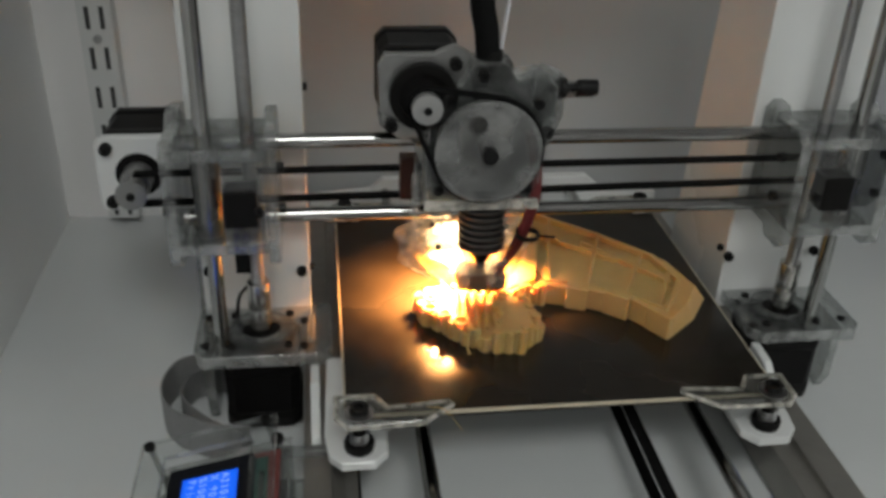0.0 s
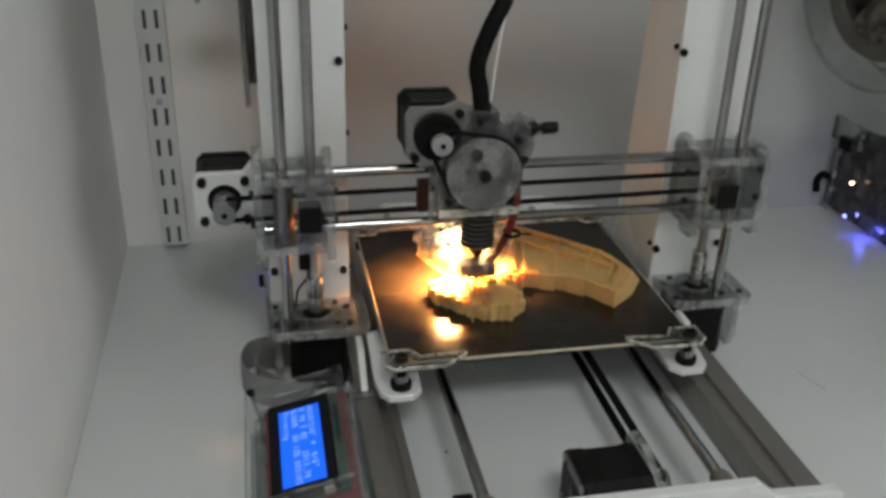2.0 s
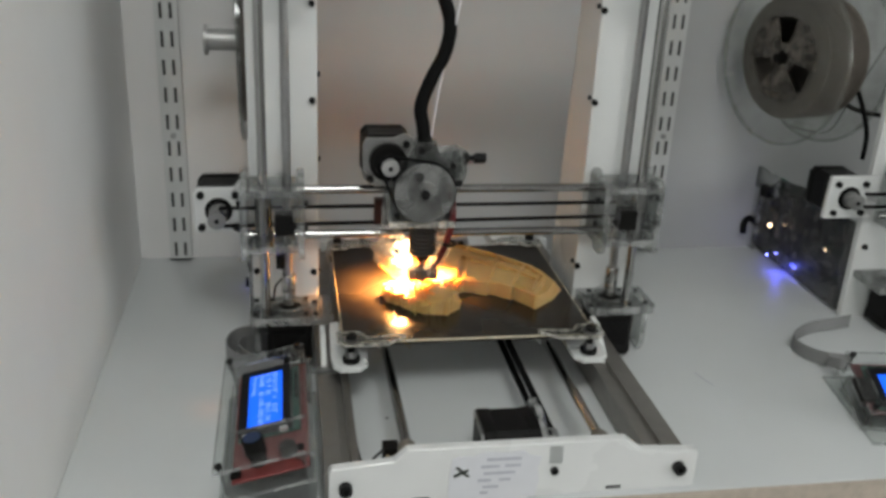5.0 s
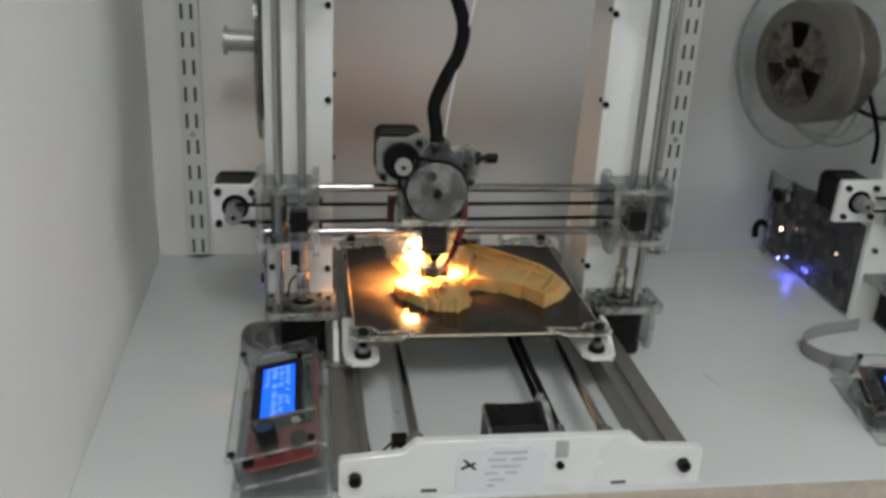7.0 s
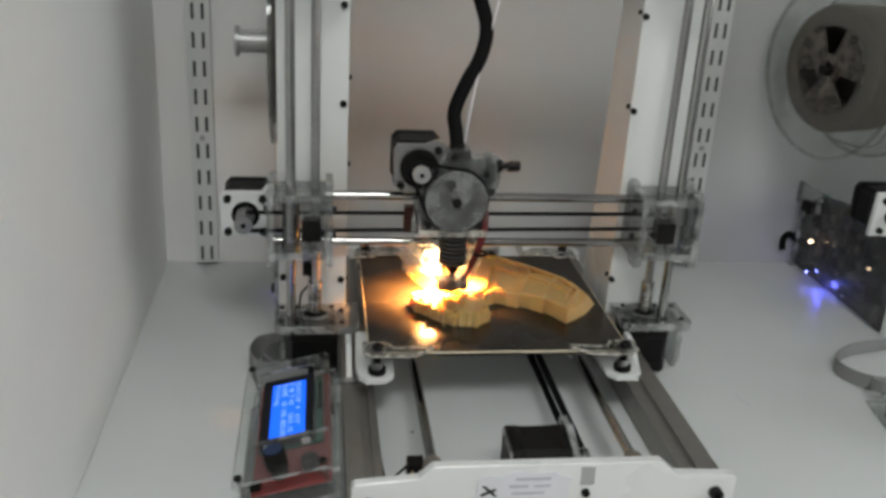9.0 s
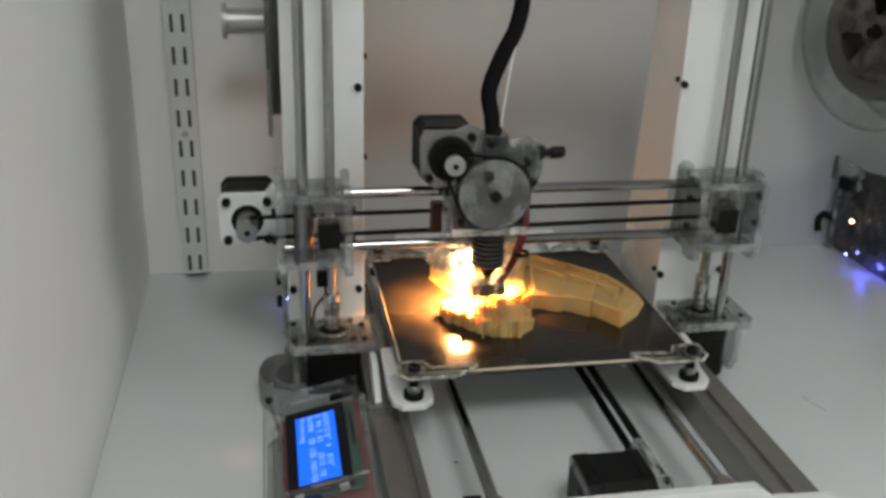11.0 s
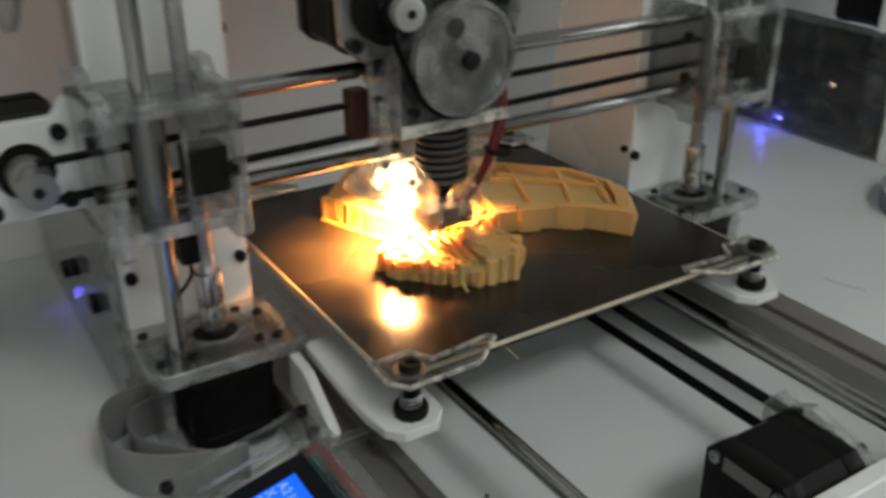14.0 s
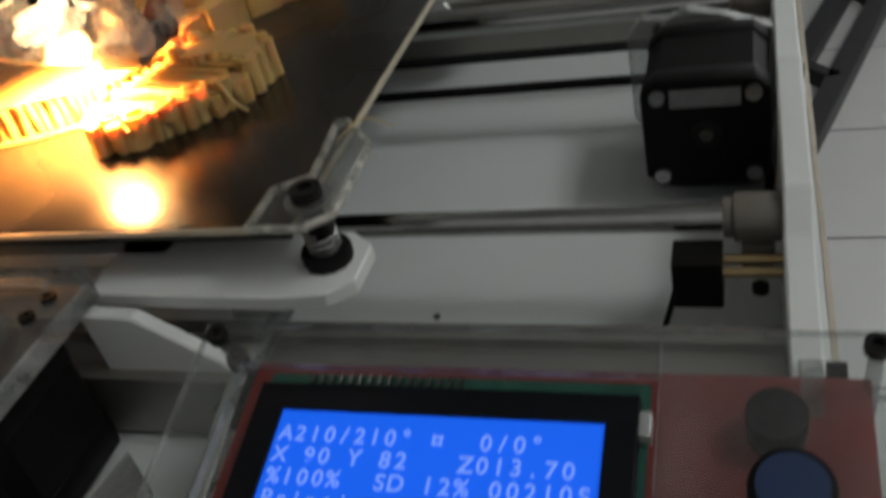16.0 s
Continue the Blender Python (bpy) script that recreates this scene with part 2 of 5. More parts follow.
def slab(poly, axis, a, b, bevel=0.0, top=None):
    """A polygon drawn in the plane across the axis and drawn out from a to b; top: another outline of as many corners at b."""
    bm = bmesh.new()
    place = {"x": lambda u, v, w: (w, u, v), "y": lambda u, v, w: (u, w, v), "z": lambda u, v, w: (u, v, w)}[axis]
    low = [bm.verts.new(place(u, v, a)) for u, v in poly]
    high = [bm.verts.new(place(u, v, b)) for u, v in (top or poly)]
    bm.faces.new(low), bm.faces.new(high)
    for i in range(len(poly)):
        j = (i + 1) % len(poly)
        bm.faces.new((low[i], low[j], high[j], high[i]))
    bmesh.ops.recalc_face_normals(bm, faces=bm.faces[:])
    if bevel:
        bmesh.ops.bevel(bm, geom=bm.edges[:], offset=bevel, segments=1, affect="EDGES", clamp_overlap=True)
    return bm


def tube(points, r, sides=10, closed=False, flat=1.0):
    """A round or flattened tube along a smooth line through the points."""
    pts = [Vector(p) for p in points]
    n = len(pts)
    line = []
    for i in range(n if closed else n - 1):
        a, b, c, d = (pts[(i + k) % n] if closed else pts[min(max(i + k, 0), n - 1)] for k in (-1, 0, 1, 2))
        for s in range(6):
            t = s / 6
            line.append(0.5 * (2 * b + (c - a) * t + (2 * a - 5 * b + 4 * c - d) * t * t + (3 * b - a - 3 * c + d) * t ** 3))
    if not closed:
        line.append(pts[-1])
    bm = bmesh.new()
    rings, up = [], None
    for i, p in enumerate(line):
        ahead = (line[(i + 1) % len(line)] if closed else line[min(i + 1, len(line) - 1)]) - (line[i - 1] if closed or i else line[0])
        ahead.normalize()
        up = (up or (Vector((0, 0, 1)) if abs(ahead.z) < 0.9 else Vector((1, 0, 0))))
        up = (up - ahead * up.dot(ahead)).normalized()
        side = ahead.cross(up)
        rings.append([bm.verts.new(p + r * (math.cos(k * math.tau / sides) * up + flat * math.sin(k * math.tau / sides) * side)) for k in range(sides)])
    for i in range(len(rings) if closed else len(rings) - 1):
        a, b = rings[i], rings[(i + 1) % len(rings)]
        for k in range(sides):
            bm.faces.new((a[k], a[(k + 1) % sides], b[(k + 1) % sides], b[k]))
    if not closed:
        bm.faces.new(rings[0][::-1]), bm.faces.new(rings[-1])
    bmesh.ops.recalc_face_normals(bm, faces=bm.faces[:])
    return bm


def ring(centre, axis, r_out, r_in, a, b, sides=32):
    """A flat ring: a washer, flange or bezel, from a to b along the axis."""
    bm = bmesh.new()
    place = {"x": lambda u, v, w: (w, u, v), "y": lambda u, v, w: (u, w, v), "z": lambda u, v, w: (u, v, w)}[axis]
    cu, cv = {"x": (centre[1], centre[2]), "y": (centre[0], centre[2]), "z": (centre[0], centre[1])}[axis]
    loops = []
    for r, w in ((r_out, a), (r_out, b), (r_in, b), (r_in, a)):
        loops.append([bm.verts.new(place(cu + r * math.cos(k * math.tau / sides), cv + r * math.sin(k * math.tau / sides), w)) for k in range(sides)])
    for i in range(4):
        p, q = loops[i], loops[(i + 1) % 4]
        for k in range(sides):
            bm.faces.new((p[k], p[(k + 1) % sides], q[(k + 1) % sides], q[k]))
    bmesh.ops.recalc_face_normals(bm, faces=bm.faces[:])
    return bm


def ball(c, r, squash=(1, 1, 1)):
    bm = bmesh.new()
    bmesh.ops.create_uvsphere(bm, u_segments=14, v_segments=9, radius=r, matrix=Matrix.Translation(c) @ Matrix.Diagonal((*squash, 1)))
    return bm


def joined(*parts):
    out = bmesh.new()
    for bm in parts:
        me = bpy.data.meshes.new("tmp")
        bm.to_mesh(me)
        out.from_mesh(me)
        bm.free()
        bpy.data.meshes.remove(me)
    return out


def turned(bm, m):
    bm.transform(m)
    return bm


ORIGIN = {}


def thing(name, x, y, z, label, category, group=""):
    """The empty at a thing's base; its parts are drawn in the room's own millimetres."""
    ob = new(name)
    ob.location = (x * MM, y * MM, z * MM)
    ob.empty_display_size = 0.02
    ORIGIN[ob] = Vector((x, y, z))
    return tagged(ob, label, category, group)


def part(name, bm, mat, parent, label="", smooth=True):
    o = ORIGIN[parent]
    bm.transform(Matrix.Diagonal((MM, MM, MM, 1)) @ Matrix.Translation(-o))
    me = bpy.data.meshes.new(name)
    bm.to_mesh(me)
    bm.free()
    me.materials.append(mat)
    if mat in (CLEAR, CLEAR_EDGE, PLATE) and not smooth:
        # the sawn edges of a clear sheet are paler than its faces
        me.materials.append(CUT_EDGE)
        widest = max(f.area for f in me.polygons)
        for f in me.polygons:
            f.material_index = int(f.area < 0.3 * widest)
    if smooth:
        me.shade_smooth()
        me.set_sharp_from_angle(angle=radians(35))
    ob = new(name, me)
    ob.parent = parent
    ORIGIN[ob] = o
    return tagged(ob, label)


def setting(name, bm, mat, label, category):
    bm.transform(Matrix.Diagonal((MM, MM, MM, 1)))
    me = bpy.data.meshes.new(name)
    bm.to_mesh(me)
    bm.free()
    me.materials.append(mat)
    ob = new(name, me)
    ORIGIN[ob] = Vector((0, 0, 0))
    return tagged(ob, label, category, kind="structure")


BOLTS = {}


def bolt(parent, at, way, r=2.8, high=3.2, mat=None, name="bolt"):
    """A socket-head cap screw: its head stands out along way."""
    mat = mat or BLACK_BOLT
    key = (r, high, mat.name)
    if key not in BOLTS:
        bm = joined(ring((0, 0, 0), "z", r, r * 0.5, 0, high, 14), rod((0, 0, -0.5), (0, 0, high * 0.45), r * 0.52, 6))
        bm.transform(Matrix.Diagonal((MM, MM, MM, 1)))
        me = bpy.data.meshes.new("bolt")
        bm.to_mesh(me)
        bm.free()
        me.materials.append(mat)
        BOLTS[key] = me
    ob = new(name, BOLTS[key])
    ob.parent = parent
    ob.matrix_basis = Matrix.Translation((Vector(at) - ORIGIN[parent]) * MM) @ Vector(way).to_track_quat("Z", "Y").to_matrix().to_4x4()
    ORIGIN[ob] = ORIGIN[parent]
    return ob


def stepper(parent, face, way, length=40.0, name="stepper_motor", upright=(0, 0, 1), label="black square stepper motor"):
    """A square stepper motor whose mounting face lies at face and whose shaft points along way."""
    w = Vector(way).normalized()
    u = Vector(upright)
    m = Matrix.Translation(face) @ Matrix((u.cross(w), u, w)).transposed().to_4x4()
    h, c = 21.1, 5.0

    def square(s):
        return [(-s, -s + c), (-s + c, -s), (s - c, -s), (s, -s + c), (s, s - c), (s - c, s), (-s + c, s), (-s, s - c)]

    bm = joined(slab(square(h), "z", -9, 0, 0.5), slab(square(h - 0.6), "z", -length + 10, -9), slab(square(h), "z", -length, -length + 10, 0.5))
    body = part(name, turned(bm, m), BLACK_METAL, parent, label)
    part("sticker", turned(box(-11.5, 11.5, 11.0, 17.5, -length - 0.4, -length), m), STICKER, body, "worn grey sticker", False)
    part("bearing_boss", turned(rod((0, 0, -length - 0.6), (0, 0, -length), 5, 16), m), BLACK_BOLT, body)
    part("shaft_end", turned(rod((0, 0, -length - 1.2), (0, 0, -length - 0.5), 2.2, 12), m), COOLER, body)
    for sx, sy in ((-15.5, -15.5), (15.5, -15.5), (-15.5, 15.5), (15.5, 15.5)):
        bolt(body, m @ Vector((sx, sy, -length)), -w, 2.7, 1.6, DULL_STEEL, "screw")
    part("shaft", turned(rod((0, 0, 0), (0, 0, 20), 2.5, 12), m), STEEL, body)
    return body


def pulley(parent, at, way, r=6.0, length=14.0, mat=None, flange=2.0):
    w = Vector(way).normalized()
    a = Vector(at)
    bm = joined(rod(a, a + w * length * 0.5, r + flange, 22, bevel=0.6), rod(a + w * length * 0.5, a + w * (length - 1.4), r, 22),
                rod(a + w * (length - 1.4), a + w * length, r + flange, 22, bevel=0.4), rod(a + w * length, a + w * (length + 1.0), 2.5, 12))
    wheel_ = part("pulley", bm, mat or PULLEY, parent, "toothed grey metal pulley")
    part("bore", rod(a + w * (length + 0.9), a + w * (length + 1.3), 2.3, 12), BLACK_BOLT, wheel_)
    return wheel_

# ---- the room ----
X0, X1, Y0, Y1, ZF, ZC = -325.0, 1900.0, -2450.0, 240.0, -740.0, 1650.0
# one back wall in two tones, shaded and lit; the seam hides behind the upright
setting("wall_back", box(-150, X1 + 100, Y1, Y1 + 100, ZF, ZC), WALL_BACK_SHADED, "back wall behind the workbench, greyed to hold the shade on it", "wall")
setting("wall_back_left", box(X0 - 100, -150, Y1, Y1 + 100, ZF, ZC), WALL_BACK_LIT, "white back wall strip in the corner, toned for the light it gets", "wall")
setting("wall_left", box(X0 - 100, X0, Y0, Y1, ZF, ZC), WALL, "smooth white painted side wall", "wall")
setting("wall_front", box(X0 - 100, X1 + 100, Y0 - 100, Y0, ZF, ZC), DIM_ROOM, "unseen front wall, grey to stand for a dim room", "wall")
# the unseen right wall has an opening and frame added for the fill light
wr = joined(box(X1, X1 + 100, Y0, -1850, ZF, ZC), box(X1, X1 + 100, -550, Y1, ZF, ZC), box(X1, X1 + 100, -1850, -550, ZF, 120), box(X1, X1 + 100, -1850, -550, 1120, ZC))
setting("wall_right", wr, DIM_ROOM, "unseen right wall, grey for a dim room, with an added opening", "wall")
setting("ceiling", box(X0 - 100, X1 + 100, Y0 - 100, Y1 + 100, ZC, ZC + 100), DIM_ROOM, "unseen ceiling, grey to stand for a dim room", "ceiling")
# unseen block added overhead; it holds back light from above
setting("soffit", box(X0, X1, -140, Y1, 860, ZC), DIM_ROOM, "unseen box added over the bench, grey for a dim room", "soffit")
win = joined(box(X1 + 20, X1 + 70, -1850, -550, 120, 160), box(X1 + 20, X1 + 70, -1850, -550, 1080, 1120), box(X1 + 20, X1 + 70, -1850, -1810, 160, 1080),
             box(X1 + 20, X1 + 70, -590, -550, 160, 1080), box(X1 + 20, X1 + 70, -1220, -1180, 160, 1080))
setting("fill_opening_frame", win, WHITE_ACRYLIC, "unseen white frame added around the fill light's opening", "window")
floor = setting("floor", box(X0 - 100, X1 + 100, Y0 - 100, Y1 + 100, ZF - 60, ZF - 4), GROUT, "white ceramic tile floor with grey joints", "floor")
TILE_MESH = {}
for i in range(7):
    for j in range(8):
        if "t" not in TILE_MESH:
            bm = box(0, 312, 0, 312, -3.5, 0, 1.2)
            bm.transform(Matrix.Diagonal((MM, MM, MM, 1)))
            TILE_MESH["t"] = bpy.data.meshes.new("floor_tile")
            bm.to_mesh(TILE_MESH["t"])
            bm.free()
            TILE_MESH["t"].materials.append(TILE)
        ob = new("floor_tile", TILE_MESH["t"])
        ob.parent = floor
        ob.location = ((X0 - 8 + i * 318) * MM, (Y0 + 10 + j * 318) * MM, ZF * MM)

panel = thing("ceiling_light", -20, -1400, ZC, "square white ceiling light panel, switched on", "ceiling light")
part("light_frame", joined(ring((-20, -1400, 0), "z", 420, 396, ZC - 36, ZC, 4)), WHITE_ACRYLIC, panel, "white frame", False)
part("diffuser", turned(box(-285, 285, -285, 285, 0, 4), Matrix.Translation((-20, -1400, ZC - 20))), glowing("lit_diffuser", (0.95, 0.98, 1.0), 3.0), panel, "lit white diffuser", False)

# ---- workbench ----
bench = thing("workbench", 700, 0, -740, "white laminate workbench against the wall, lightly scuffed", "table")
part("worktop", box(X0, 1500, -255, Y1, -28, 0, 1.5), LAMINATE, bench, "white laminate worktop")
for x in (X0 + 40, 1440):
    for y in (-225, 190):
        part("leg", box(x - 20, x + 20, y - 20, y + 20, -740, -28, 2), WHITE_ACRYLIC, bench)
part("edge_band", box(X0, 1500, -257.2, -255.1, -27, -1.2, 0.4), WOOD_EDGE, bench, "bare brown board edge", False)
part("pencil_mark", tube([(231, -78, 0.2), (234, -90, 0.2), (239, -104, 0.2)], 0.5, 6), INK, bench, "thin grey scratch")
part("speck", ball((-73, -132, 0.4), 1.3, (1, 1, 0.4)), DARK_INK, bench)


# ---- slotted shelf uprights on the wall ----
def shelf_upright(x, low, high):
    t = thing("shelf_upright", x, Y1, low, "grey painted steel twin-slot shelf upright screwed to the wall", "shelf rail", "twin-slot uprights on the wall")
    u = [(x - 12, Y1), (x - 12, Y1 - 17), (x + 12, Y1 - 17), (x + 12, Y1), (x + 10, Y1), (x + 10, Y1 - 15), (x - 10, Y1 - 15), (x - 10, Y1)]
    part("channel", slab(u, "z", low, high), GALVANISED, t, "folded steel channel", False)
    z = low + 3.4
    while z + 15 < high:
        for s in (-5.2, 5.2):
            part("slot", box(x + s - 1.6, x + s + 1.6, Y1 - 17.5, Y1 - 15, z, z + 16.5), SLOT_SHADE, t, "", False)
        z += 30.2
    for z in (low + 147, low + 420):
        bolt(t, (x, Y1 - 17, z), (0, -1, 0), 3.2, 1.5, DULL_STEEL, "screw")
    return t


shelf_upright(-277.5, 6, 860)
shelf_upright(297, 6, 860)

# ---- the 3D printer ----
printer = thing("desktop_printer", 0, -100, 0, "white and clear acrylic desktop printer, steel rods, lit print head", "3d printer")
FT = 8.0  # frame sheet
U = [(-187, 45), (-126, 45), (-126, 345), (126, 345), (126, 45), (187, 45), (187, 405), (-187, 405)]
frame_sheet = part("frame", slab(U, "y", 0, FT, 0.6), WHITE_ACRYLIC, printer, "white acrylic gantry sheet", False)
for s in (-1, 1):
    # flanges along the inner and outer edges, running back from the sheet
    part("side_plate", slab([(FT, 20), (88, 20), (62, 345), (FT, 345)], "x", s * 127, s * 132, 0.4), WHITE_ACRYLIC, frame_sheet, "white acrylic return plate", False)
    for z in (82, 246, 329):
        bolt(frame_sheet, (-130.5 if s < 0 else 128, 0, z), (0, -1, 0), 2.9, 3)
    bolt(frame_sheet, (s * 185 - s * 2, 0, 84), (0, -1, 0), 2.9, 3)
    for z in ((81, 191, 268) if s < 0 else (85, 249, 332)):
        bolt(frame_sheet, (s * 127, 5, z), (-s, 0, 0), 2.2, 3.5)
for x in (-160, 160):
    part("top_rod_clamp", box(x - 26, x + 30, -46, 0, 352, 360, 0.6), CLEAR_EDGE, printer, "clear acrylic rod clamp", False)

# base: front plate, back plate, rails
fp = [(-125, 0), (153, 0), (155, 3), (155, 31), (152, 33.5), (108, 36), (95, 47), (-71, 47.5), (-81, 38), (-126, 34), (-128, 31), (-128, 3)]
front = part("front_plate", slab(fp, "y", -250, -242, 0.7), WHITE_ACRYLIC, printer, "white acrylic front plate", False)
bolt(front, (-116, -250, 18.5), (0, -1, 0), 5.0, 6)
bolt(front, (139.5, -250, 19.5), (0, -1, 0), 5.0, 6)
bolt(front, (40.5, -250, 23), (0, -1, 0), 3.0, 3)
part("tensioner_slot", box(36, 46, -250.6, -249, 29.5, 44), CLEAR_EDGE, front, "clear acrylic belt tensioner tab", False)
part("slit", box(-66, -54, -250.5, -249.6, 3, 5.5, 0.2), SLOT_SHADE, front, "", False)
part("slit", box(83, 95, -250.5, -249.6, 3, 5.5, 0.2), SLOT_SHADE, front, "", False)
torn = [(-40, 1), (-30, -0.4), (-8, 0.2), (12, -0.5), (27, 1.5), (29, 14), (27.5, 27), (30, 36), (21, 38), (16, 42.5), (4, 41), (-12, 43), (-22, 39), (-33, 40), (-38, 37.5), (-39.5, 22)]
paper = part("paper_label", slab(torn, "y", -250.9, -250.0), PAPER, front, "torn white paper label with faded printed lines", False)
part("ink_mark", joined(slab([(-36, 31), (-33, 31), (-24, 22), (-27, 22)], "y", -251.3, -250.8), slab([(-37, 24), (-26, 29), (-25, 27), (-36, 22)], "y", -251.3, -250.8)), DARK_INK, paper, "small dark emblem", False)
for x, w, z in ((-12, 26, 35), (-16, 14, 29), (2, 12, 29), (-14, 24, 23), (-18, 10, 17), (-2, 9, 17), (-14, 12, 11), (-16, 6, 6)):
    part("text_line", box(x, x + w, -251.2, -250.8, z, z + 2.2), INK, paper, "", False)
part("back_plate", slab(fp, "y", 196, 204, 0.7), WHITE_ACRYLIC, printer, "white acrylic back plate", False)
for x0, x1, s in ((-131, -104, -1), (119, 150, 1)):
    xs = (x0 + x1) / 2
    sec = [(x0, 2), (x1, 2), (x1, 26), (xs - s * 4 + 3, 26), (xs - s * 4 + 3, 22), (xs - s * 4 - 3, 22), (xs - s * 4 - 3, 26), (x0, 26)]
    part("base_rail", slab(sec, "y", -242, 196, 0.3), RAIL, printer, "grey aluminium profile rail", False)

# Y axis
YZ = 36.0
for x in (-69, 81):
    r = part("smooth_rod", rod((x, -240, YZ), (x, 196, YZ), 4, 20), STEEL, printer, "ground steel rod")
    part("rod_holder", joined(rod((x, -242, YZ), (x, -229, YZ), 7.2, 28, bevel=0.8), rod((x, -229, YZ), (x, -226, YZ), 6.0, 24, bevel=0.5), box(x - 5, x + 5, -240, -231, 20, 30, 0.6)), SLEEVE, r, "pale beige plastic rod sleeve")
ymotor = stepper(printer, (32, -219.5, 29.5), (1, 0, 0), 44)
part("motor_mount", slab([(-242, 4), (-196, 4), (-190, 12), (-190, 46), (-196, 54), (-204, 52), (-212, 56), (-226, 52), (-242, 46)], "x", 32.4, 38, 0.5), CLEAR_EDGE, ymotor, "clear acrylic motor mount", False)
for y, z in ((-201.5, 45), (-232.5, 45), (-201.5, 14), (-232.5, 14)):
    bolt(ymotor, (38, y, z), (1, 0, 0), 2.6, 3)
part("motor_cable", tube([(0, -238, 14), (-6, -240, 6), (-14, -236, 2.2), (-22, -222, 1.8), (-20, -205, 1.8)], 1.6, 8), RUBBER, ymotor)
BX = 33.0


def toothed_belt(name, pts_a, pts_b, w, thick, across):
    """Two straight runs of a belt, teeth on the inner side."""
    runs = []
    for p, q in ((pts_a, 1), (pts_b, -1)):
        a, b = Vector(p[0]), Vector(p[1])
        d = (b - a).normalized()
        nrm = d.cross(Vector(across))
        runs.append((a, b, d, nrm, q))
    bm = bmesh.new()
    for a, b, d, nrm, q in runs:
        c = Vector(across) * w / 2
        v = [bm.verts.new(p + s1 * c + s2 * nrm * thick / 2) for p in (a, b) for s1, s2 in ((-1, -1), (1, -1), (1, 1), (-1, 1))]
        for f in ((0, 1, 2, 3), (4, 7, 6, 5), (0, 4, 5, 1), (1, 5, 6, 2), (2, 6, 7, 3), (3, 7, 4, 0)):
            bm.faces.new([v[k] for k in f])
    bmesh.ops.recalc_face_normals(bm, faces=bm.faces[:])
    return bm


part("y_belt", joined(toothed_belt("b", ((BX + 12, -215, 37.5), (BX + 12, 185, 37.5)), ((BX + 12, -215, 22.5), (BX + 12, 185, 22.5)), 6, 1.5, (1, 0, 0))), RUBBER, printer, "black toothed rubber belt", False)
pulley(ymotor, (38, -219.5, 29.5), (1, 0, 0), 6.5, 12)
part("belt_idler", joined(rod((BX + 6, 185, 30), (BX + 18, 185, 30), 7, 18), box(BX + 2, BX + 22, 180, 196, 20, 40, 0.6)), DULL_STEEL, printer)
# end switch by the front plate
sw = part("end_switch", box(-86, -74, -226, -212, 16, 32, 0.6), BLACK_PLASTIC, printer, "black micro switch", False)
part("switch_mount", joined(rod((-83, -242, 27), (-83, -226, 27), 1.5, 10), rod((-77, -242, 27), (-77, -226, 27), 1.5, 10)), BRASS, sw, "brass standoff pins")
bolt(sw, (-83, -236, 20), (0, 0, 1), 2.4, 2.4)
part("switch_wire", tube([(-84, -214, 26), (-96, -206, 8), (-101, -190, 2), (-102.5, -120, 1.6), (-102.5, -60, 1.6)], 0.9, 6), RUBBER, sw)

# ---- print bed ----
BYF, BYB, BXL, BXR, BZ = -113.0, 97.0, -109.0, 112.0, 66.0
bed = part("print_bed", box(BXL, BXR, BYF, BYB, BZ - 2.6, BZ, 0.5), BED_GLASS, printer, "black coated build plate, smudged", False)
part("lit_glass_edge", joined(box(BXL - 0.7, BXR + 0.7, BYF - 0.8, BYF - 0.05, BZ - 2.4, BZ - 0.3), box(BXL - 0.8, BXL - 0.05, BYF, BYB, BZ - 2.4, BZ - 0.3),
                          box(BXR + 0.05, BXR + 0.8, BYF, BYB, BZ - 2.4, BZ - 0.3)), BED_EDGE_LIT, bed, "glass edge, coloured pale gold for the light in it", False)
part("heater_plate", box(BXL + 2, BXR - 2, BYF + 2, BYB - 2, BZ - 6, BZ - 2.7), BLACK_METAL, bed, "dark heater plate", False)
